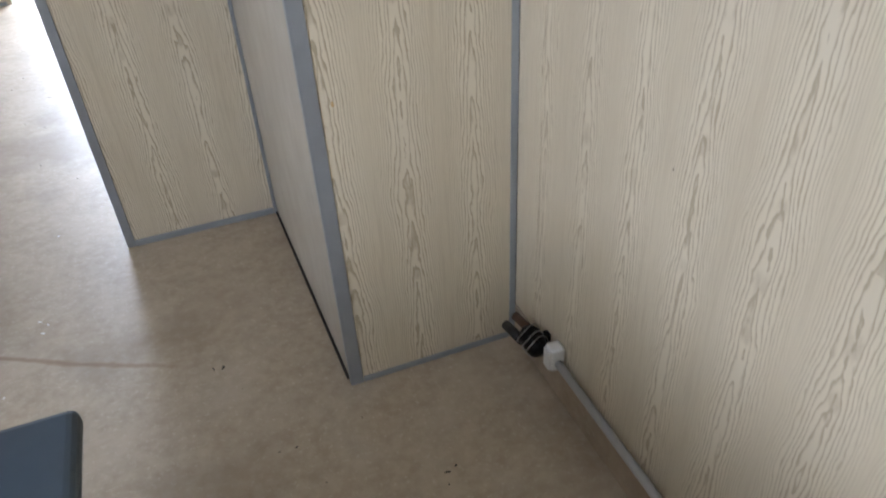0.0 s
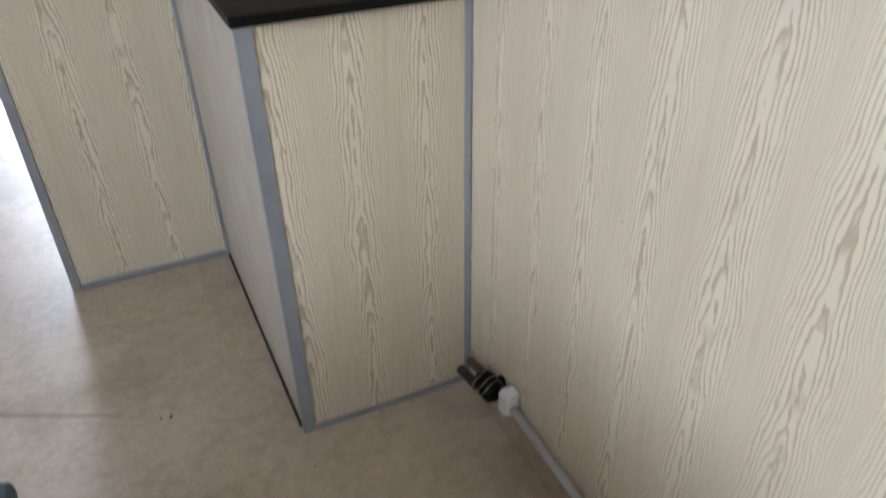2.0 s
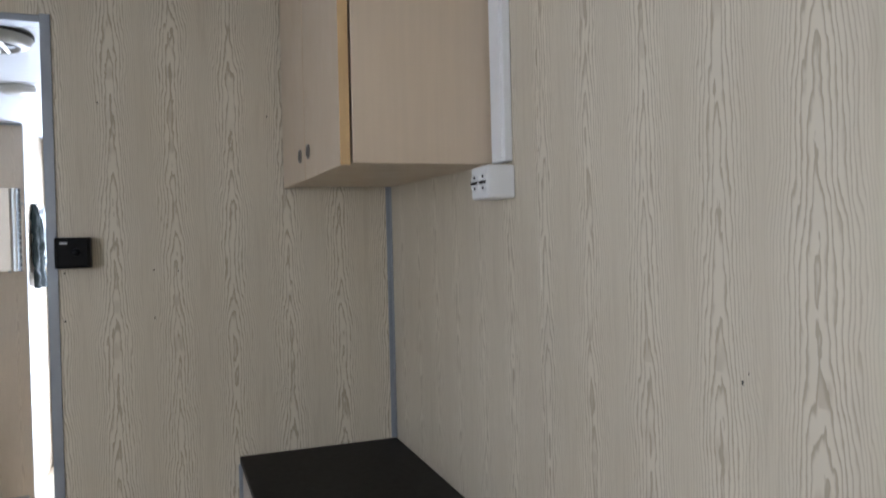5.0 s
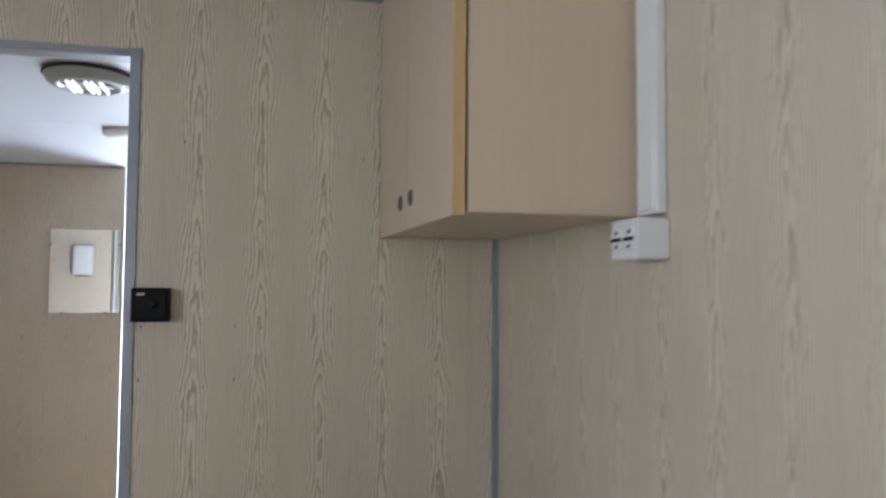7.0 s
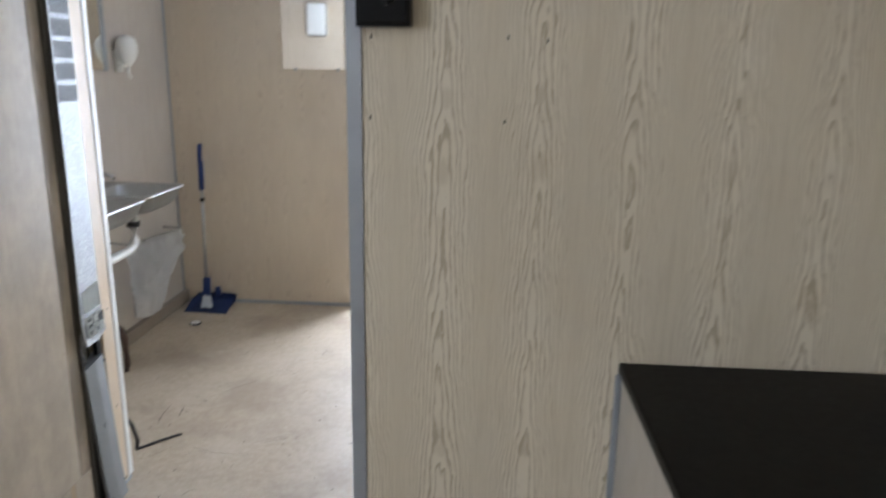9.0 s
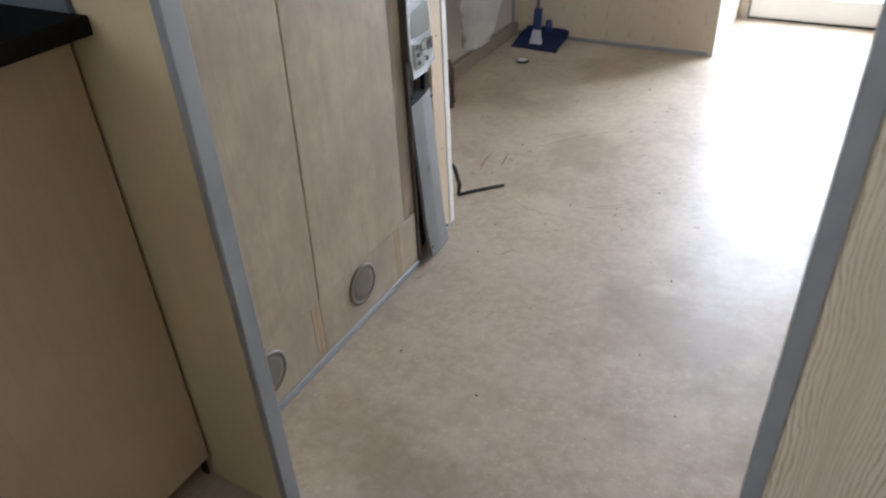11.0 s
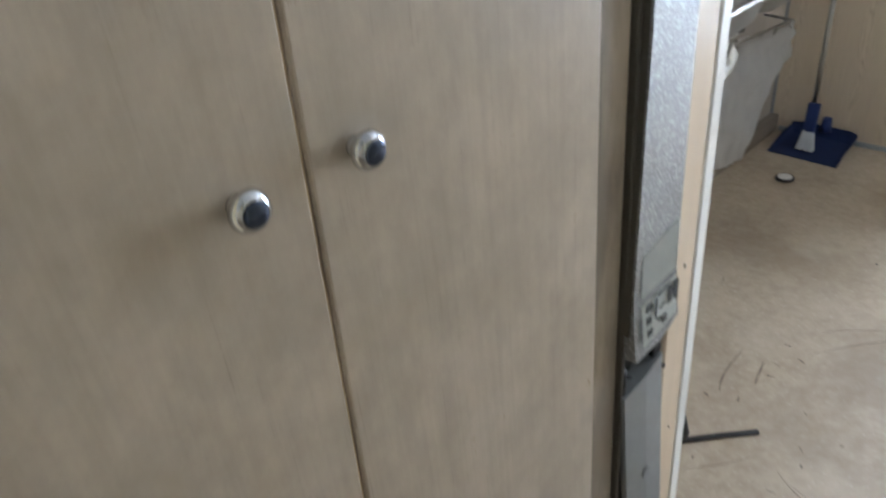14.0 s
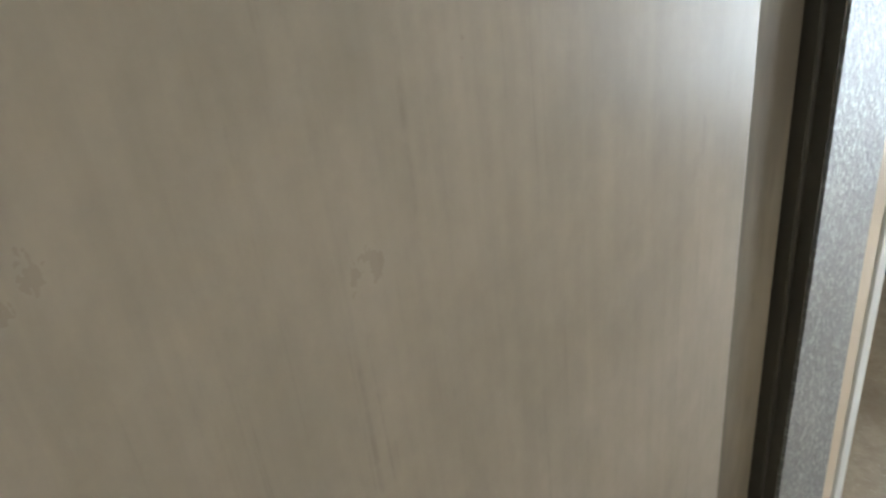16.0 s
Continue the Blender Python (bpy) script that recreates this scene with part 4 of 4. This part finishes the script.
part("bend", tube([(-1.42, 5.055, 0.66), (-1.42, 5.055, 0.60), (-1.42, 5.04, 0.575), (-1.42, 5.0, 0.565), (-1.42, 4.55, 0.562), (-1.42, 4.40, 0.558), (-1.50, 4.36, 0.558), (-1.658, 4.36, 0.558)], 0.019), WHITE, tr, "", True)
part("branch", tube([(-1.42, 4.62, 0.718), (-1.42, 4.62, 0.60), (-1.42, 4.60, 0.575)], 0.016), GREYPIPE, tr, "", True)

# hanging bag
bag = base("plastic_bag", "crumpled clear plastic bag hanging below the sinks", "bag", -1.5, 5.35, 0.15)


def skin(side):
    def f(u, v):
        left, right = 5.235 + 0.02 * (1 - v), 5.50 + 0.33 * min(1.0, v * 1.6) ** 0.8
        y = left + (right - left) * u
        z = 0.165 + 0.36 * v + 0.05 * u * (1 - v) - 0.05 * u * v - 0.02 * math.sin(6 * u) * (1 - v)
        bulge = 0.07 * math.sin(math.pi * u) * (1 - 0.5 * v)
        w = noise.noise(Vector((u * 4.5, v * 4.0, side * 3.0))) * 0.022 + noise.noise(Vector((u * 13, v * 9, side))) * 0.014
        return Vector((-1.555 + side * bulge + w, y, z))
    return f


part("front_film", sheet(skin(1), 30, 24), FILM, bag, "", True)
part("back_film", sheet(skin(-0.6), 20, 16), FILM, bag, "", True)
part("hanger", tube([(-1.656, 5.24, 0.535), (-1.56, 5.24, 0.527), (-1.56, 5.82, 0.478), (-1.656, 5.82, 0.485)], 0.004, n=8), STEEL, bag, "wire hanger frame", True)

# dustpan with a long-handled brush standing in it
pan = base("dustpan", "dark blue plastic dustpan lying on the washroom floor", "dustpan", -1.447, 5.905, 0)
turn = Matrix.Translation((-1.447, 5.905, 0.004)) @ Matrix.Rotation(radians(-3), 4, "Z") @ Matrix.Rotation(radians(4), 4, "X")


def tray(u, v):
    x = (u - 0.5) * (0.246 - 0.012 * v)
    y = -0.098 + 0.196 * v - 0.022 * max(0.0, abs(2 * u - 1) - 0.75) * 4 * max(0.0, v - 0.8) * 5
    lift = 0.034 * min(1.0, v * 2.0) * max(0.0, (abs(2 * u - 1) - 0.90) / 0.10) + 0.040 * max(0.0, (v - 0.92) / 0.08)
    return turn @ Vector((x, y, 0.003 + 0.006 * v + min(lift, 0.042)))


part("tray", sheet(tray, 40, 26, 0.003), BLUECLOTH, pan, "", True)
socket = lathe([(0.020, -0.02), (0.018, 0.0), (0.015, 0.03)], turn @ Matrix.Translation((0.0, 0.088, 0.055)), 16)
part("handle_socket", socket, BLUE, pan, "", True)
brush = base("long_handled_brush", "blue brush with pale bristles and grey metal handle", "brush", -1.46, 5.88, 0.01)
A, B = Vector((-1.462, 5.872, 0.020)), Vector((-1.500, 6.000, 0.915))
random.seed(3)
tuft = bmesh.new()
for k in range(70):
    u, w = random.uniform(-1, 1), random.uniform(-1, 1)
    foot = Vector((-1.462 + 0.030 * u, 5.862 + 0.013 * w, 0.013 + random.uniform(0, 0.004)))
    tube([foot, Vector((-1.464 + 0.016 * u, 5.876 + 0.008 * w, 0.085))], 0.0026, tuft, 5)
part("bristles", tuft, PALECLOTH, brush, "pale worn bristles")
head = box(-0.020, 0.020, -0.012, 0.012, 0.0, 0.105, 0.006, 3)
head.transform(Matrix.Translation((-1.464, 5.877, 0.078)) @ Matrix.Rotation(radians(-8), 4, "X"))
part("head", head, BLUE, brush, "", True)
part("handle", tube([A.lerp(B, 0.17), A.lerp(B, 0.74)], 0.0085), STEEL, brush, "", True)
part("clamp", tube([A.lerp(B, 0.65), A.lerp(B, 0.67)], 0.013), BLACK, brush, "", True)
part("upper_grip", tube([A.lerp(B, 0.72), A.lerp(B, 0.90)], 0.015), BLUE, brush, "", True)
part("end_grip", tube([A.lerp(B, 0.88) + Vector((-0.006, 0, 0)), B], [0.011, 0.013]), BLUE, brush, "", True)

# mirrors, dispensers
mr = base("wall_mirror", "small unframed mirror held by metal clips on the wall", "mirror", -0.836, 6.015, 1.307)
part("glass", box(-1.021, -0.651, YF - 0.007, YF - 0.0015, 1.322, 1.803, 0.001, 1), MIRROR, mr)
for x, z in ((-1.021, 1.715), (-0.651, 1.715), (-0.95, 1.322), (-0.72, 1.322)):
    part("clip", box(x - 0.008, x + 0.008, YF - 0.011, YF - 0.001, z - 0.008, z + 0.008, 0.002, 1), STEEL, mr, "small metal clip")
td = base("towel_dispenser", "white plastic towel dispenser on the stub partition", "dispenser", -1.26, 4.2, 1.56)
part("case", box(-1.335, -1.185, 4.1985, 4.288, 1.56, 1.80, 0.022, 4), WHITE, td, "", True)
part("slot", box(-1.315, -1.205, 4.23, 4.275, 1.555, 1.562), DARK, td)
mw = base("wall_mirror", "tall mirror on the washroom wall above the sinks", "mirror", -1.655, 5.0, 1.30)
part("glass", box(X0 + 0.0015, X0 + 0.007, 4.55, 5.365, 1.31, 1.64, 0.001, 1), MIRROR, mw)
part("edge", box(X0 + 0.001, X0 + 0.012, 5.3655, 5.395, 1.305, 1.645, 0.002, 1), TRIM, mw)
ml = base("mirror_lamp", "white plastic lamp housing above the sink mirror", "lamp", -1.62, 5.1, 1.65)
part("housing", box(X0 + 0.001, X0 + 0.075, 4.80, 5.43, 1.655, 1.745, 0.022, 4), WHITE, ml, "", True)
sd = base("soap_dispenser", "white balloon-shaped soap dispenser on a wall bracket", "dispenser", -1.60, 5.60, 1.27)
part("bracket", box(X0 + 0.001, X0 + 0.022, 5.465, 5.515, 1.30, 1.40, 0.006, 3), WHITE, sd, "", True)
part("arm", tube([(X0 + 0.03, 5.45, 1.335), (X0 + 0.05, 5.49, 1.325)], 0.008), WHITE, sd, "", True)
part("bulb", lathe([(0.010, -0.058), (0.022, -0.050), (0.040, -0.022), (0.050, 0.010), (0.050, 0.040), (0.040, 0.066), (0.020, 0.080), (0.004, 0.084)], Matrix.Translation((X0 + 0.055, 5.49, 1.385)), 28), WHITE, sd, "milky round container", True)
part("nozzle", tube([(X0 + 0.055, 5.49, 1.33), (X0 + 0.055, 5.49, 1.295), (X0 + 0.068, 5.49, 1.272)], [0.012, 0.008, 0.005]), WHITE, sd, "", True)

# ceiling lamp and detector
cl = base("ceiling_lamp", "round chrome ceiling lamp with white glass facets", "lamp", -0.385, 4.06, TOP)
at = Matrix.Translation((-0.385, 4.06, TOP - 0.0005))
part("rim", lathe([(0.128, 0.0), (0.138, -0.004), (0.139, -0.010), (0.134, -0.012)], at, 40), DARK, cl, "thin dark rim", True)
part("plate", lathe([(0.133, -0.008), (0.134, -0.014), (0.124, -0.034), (0.104, -0.044), (0.090, -0.044), (0.078, -0.030)], at, 40), LENS, cl, "", True)
part("reflector", lathe([(0.086, -0.036), (0.060, -0.026), (0.004, -0.022)], at, 32), GREYPAINT, cl, "dark dished reflector", True)
for dx in (-0.052, -0.034, 0.004, 0.022, 0.050):
    g = box(-0.005, 0.005, -0.045, 0.045, -0.011, 0.011, 0.002, 1)
    g.transform(Matrix.Translation((-0.385 + dx, 4.055, TOP - 0.046)) @ Matrix.Rotation(radians(-32), 4, "Y"))
    part("louvre", g, GLOW, cl, "white louvre strip")
de = base("smoke_detector", "small white ceiling detector", "detector", -0.46, 4.95, TOP)
part("case", lathe([(0.072, 0.0), (0.072, -0.018), (0.062, -0.030), (0.02, -0.034)], Matrix.Translation((-0.46, 4.95, TOP - 0.0005)), 28), WHITE, de, "", True)

# things on the floor
lid = tagged(link("bottle_cap", lathe([(0.030, 0.0), (0.031, 0.006), (0.027, 0.010), (0.022, 0.008), (0.004, 0.008)], Matrix.Translation((-1.435, 5.634, 0.0)), 24), RUBBER, smooth=True), "dark cap with white liner lying on the floor", "cap")
part("liner", lathe([(0.024, 0.0100), (0.021, 0.0112), (0.004, 0.0112)], Matrix.Translation((-1.435, 5.634, 0.0)), 20), WHITE, lid, "white liner inside the cap")
random.seed(5)


def crumb(x, y, size, mat, name, label):
    bm = bmesh.new()
    bmesh.ops.create_icosphere(bm, subdivisions=1, radius=size)
    for v in bm.verts:
        v.co *= 0.6 + 0.7 * random.random()
    bm.transform(Matrix.Translation((x, y, size * 0.28)) @ Matrix.Rotation(random.random() * 6.28, 4, "Z") @ Matrix.Diagonal((1.9, 0.7, 0.3, 1)))
    tagged(link(name, bm, mat), label, "debris", "dirt on the floor")


for x, y, s in ((0.460, 2.122, 0.0035), (0.480, 2.130, 0.003), (0.091, 2.593, 0.004), (0.070, 2.596, 0.0035), (-0.578, 4.505, 0.0035), (-0.894, 3.618, 0.003), (-1.077, 4.798, 0.004), (-1.03, 5.273, 0.004), (-0.667, 5.304, 0.003), (-0.489, 4.767, 0.003), (-0.372, 4.182, 0.0035), (-0.525, 4.645, 0.0035), (-0.446, 4.247, 0.0025), (-0.368, 3.856, 0.0025), (-0.914, 4.09, 0.003), (-0.823, 3.91, 0.0025), (0.33, 1.95, 0.003), (0.52, 2.0, 0.003), (0.20, 2.30, 0.0025), (-0.95, 5.45, 0.004)):
    crumb(x, y, s, RUBBER, "dirt_crumb", "small dark crumb of dirt on the floor")
for x, y, s in ((-0.32, 2.95, 0.004), (-0.30, 2.93, 0.003), (-0.31, 2.90, 0.004), (-0.29, 3.35, 0.003), (-0.38, 2.70, 0.003)):
    crumb(x, y, s, WHITE, "plaster_crumb", "tiny white crumb of plaster on the floor")



def scuff(points, width):
    """A thin dirty drag mark rubbed on the vinyl."""
    pts = [Vector((x, y, 0.0)) for x, y in points]
    bm = bmesh.new()
    n = 14
    rows = []
    for i in range(n + 1):
        u = i / n
        p = pts[0] * (1 - u) ** 2 + pts[1] * 2 * u * (1 - u) + pts[2] * u ** 2
        d = ((pts[1] - pts[0]) * (1 - u) + (pts[2] - pts[1]) * u).normalized()
        s = Vector((-d.y, d.x, 0)) * width * (0.25 + 0.75 * abs(noise.noise(p * 23.0))) * (1 - abs(2 * u - 1) ** 4)
        rows.append((bm.verts.new(p - s + Vector((0, 0, 0.0006))), bm.verts.new(p + s + Vector((0, 0, 0.0006)))))
    for a, b in zip(rows, rows[1:]):
        bm.faces.new((a[0], b[0], b[1], a[1]))
    tagged(link("scuff_mark", bm, SCUFF), "thin dark scuff mark rubbed into the floor", "scuff", "dirt on the floor")


scuff(((-1.086, 4.298), (-1.025, 4.355), (-0.985, 4.43)), 0.0022)
scuff(((-0.94, 4.413), (-0.874, 4.357), (-0.796, 4.369)), 0.0022)
scuff(((-0.733, 4.448), (-0.66, 4.482), (-0.576, 4.561)), 0.0022)
scuff(((-1.036, 4.891), (-0.982, 4.958), (-0.905, 4.997)), 0.003)
scuff(((-0.834, 5.094), (-0.752, 5.091), (-0.674, 5.091)), 0.0022)
scuff(((-1.128, 4.549), (-1.158, 4.595), (-1.153, 4.724)), 0.004)
scuff(((-1.079, 4.619), (-1.088, 4.66), (-1.097, 4.711)), 0.007)
scuff(((-1.03, 4.786), (-0.92, 4.963), (-0.787, 5.055)), 0.003)
scuff(((-0.922, 4.4), (-0.799, 4.356), (-0.72, 4.378)), 0.002)
scuff(((-0.706, 4.45), (-0.633, 4.483), (-0.583, 4.525)), 0.002)
random.seed(11)
for k in range(34):
    x, y = random.uniform(-1.15, -0.25), random.uniform(4.2, 5.75)
    a, ln = random.uniform(0, 3.14), random.uniform(0.004, 0.011)
    dx, dy = math.cos(a) * ln, math.sin(a) * ln
    scuff(((x - dx, y - dy), (x + dy * 0.3, y - dx * 0.3), (x + dx, y + dy)), random.uniform(0.003, 0.007))
for k in range(18):
    crumb(random.uniform(-1.1, -0.2), random.uniform(3.5, 5.8), random.uniform(0.0018, 0.0038), RUBBER, "dirt_crumb", "small dark crumb of dirt on the floor")
for k in range(16):
    crumb(random.uniform(0.0, 0.66), random.uniform(1.75, 2.36), random.uniform(0.001, 0.0022), RUBBER, "dirt_crumb", "small dark crumb of dirt on the floor")
# ---- entrance ----
ed = base("door_1", "white framed glazed entrance door with low bottom rail", "door", -0.24, 6.70, 0, kind="structure")
f = box(DX0 + 0.02, DX1 - 0.02, YN - 0.02, YN + 0.03, 0.012, 0.135, 0.006, 2)
part("bottom_rail", f, WHITE, ed)
part("threshold", box(DX0, DX1, YN - 0.01, YN + 0.06, 0.0, 0.011), RUBBER, ed)
for x0, x1 in ((DX0 + 0.021, DX0 + 0.075), (DX1 - 0.075, DX1 - 0.021)):
    part("stile", box(x0, x1, YN - 0.012, YN + 0.028, 0.136, 1.93, 0.005, 2), WHITE, ed)
part("top_rail", box(DX0 + 0.021, DX1 - 0.021, YN - 0.012, YN + 0.028, 1.931, 1.995, 0.005, 2), WHITE, ed)
pane = part("pane", box(DX0 + 0.076, DX1 - 0.076, YN + 0.006, YN + 0.012, 0.137, 1.93), GLASS, ed)
pane.visible_shadow = False
part("jamb", box(DX0 - 0.030, DX0 + 0.012, YN - 0.022, YN - 0.0005, 0.0, 2.02, 0.002, 1), CREAM, ed, "pale cream jamb")
part("jamb", box(DX1 - 0.019, DX1 + 0.035, YN - 0.022, YN - 0.0005, 0.0, 2.02, 0.002, 1), CREAM, ed, "pale cream jamb")
part("head", box(DX0 - 0.035, DX1 + 0.035, YN - 0.022, YN - 0.0005, 2.021, 2.075, 0.002, 1), CREAM, ed, "pale cream head")


def cloth(name, y0, y1, z0, z1, mat, label, seed, depth):
    def f(u, v):
        w = noise.noise(Vector((u * 3.0, v * 2.2, seed))) * 0.03 + noise.noise(Vector((u * 9.0, v * 11.0, seed))) * 0.03
        edge = math.sin(math.pi * u) ** 0.6
        drape = 0.02 * math.sin(7 * u + seed) * (1 - v)
        taper = 0.25 + 0.75 * (1 - v) ** 0.5
        return Vector((-0.628 + depth * edge * taper + w * 0.5 + abs(drape), y0 + (y1 - y0) * (0.5 + (u - 0.5) * taper), z0 + (z1 - z0) * v + w * 0.6))
    c = base(name, label, "coat", -0.63, (y0 + y1) / 2, z0)
    part("cloth", sheet(f, 16, 18, 0.004), mat, c, "", True)
    part("hook", tube([(-0.6365, (y0 + y1) / 2, z1), (-0.61, (y0 + y1) / 2, z1 - 0.005), (-0.605, (y0 + y1) / 2, z1 + 0.012)], 0.004, n=8), STEEL, c, "steel coat hook", True)


cloth("hanging_coat", 6.10, 6.36, 1.22, 1.72, GREEN, "dark green coat hung on the entrance wall", 1.0, 0.045)
cloth("hanging_towel", 6.34, 6.55, 1.35, 1.70, PALECLOTH, "pale grey towel hung on the entrance wall", 4.0, 0.035)
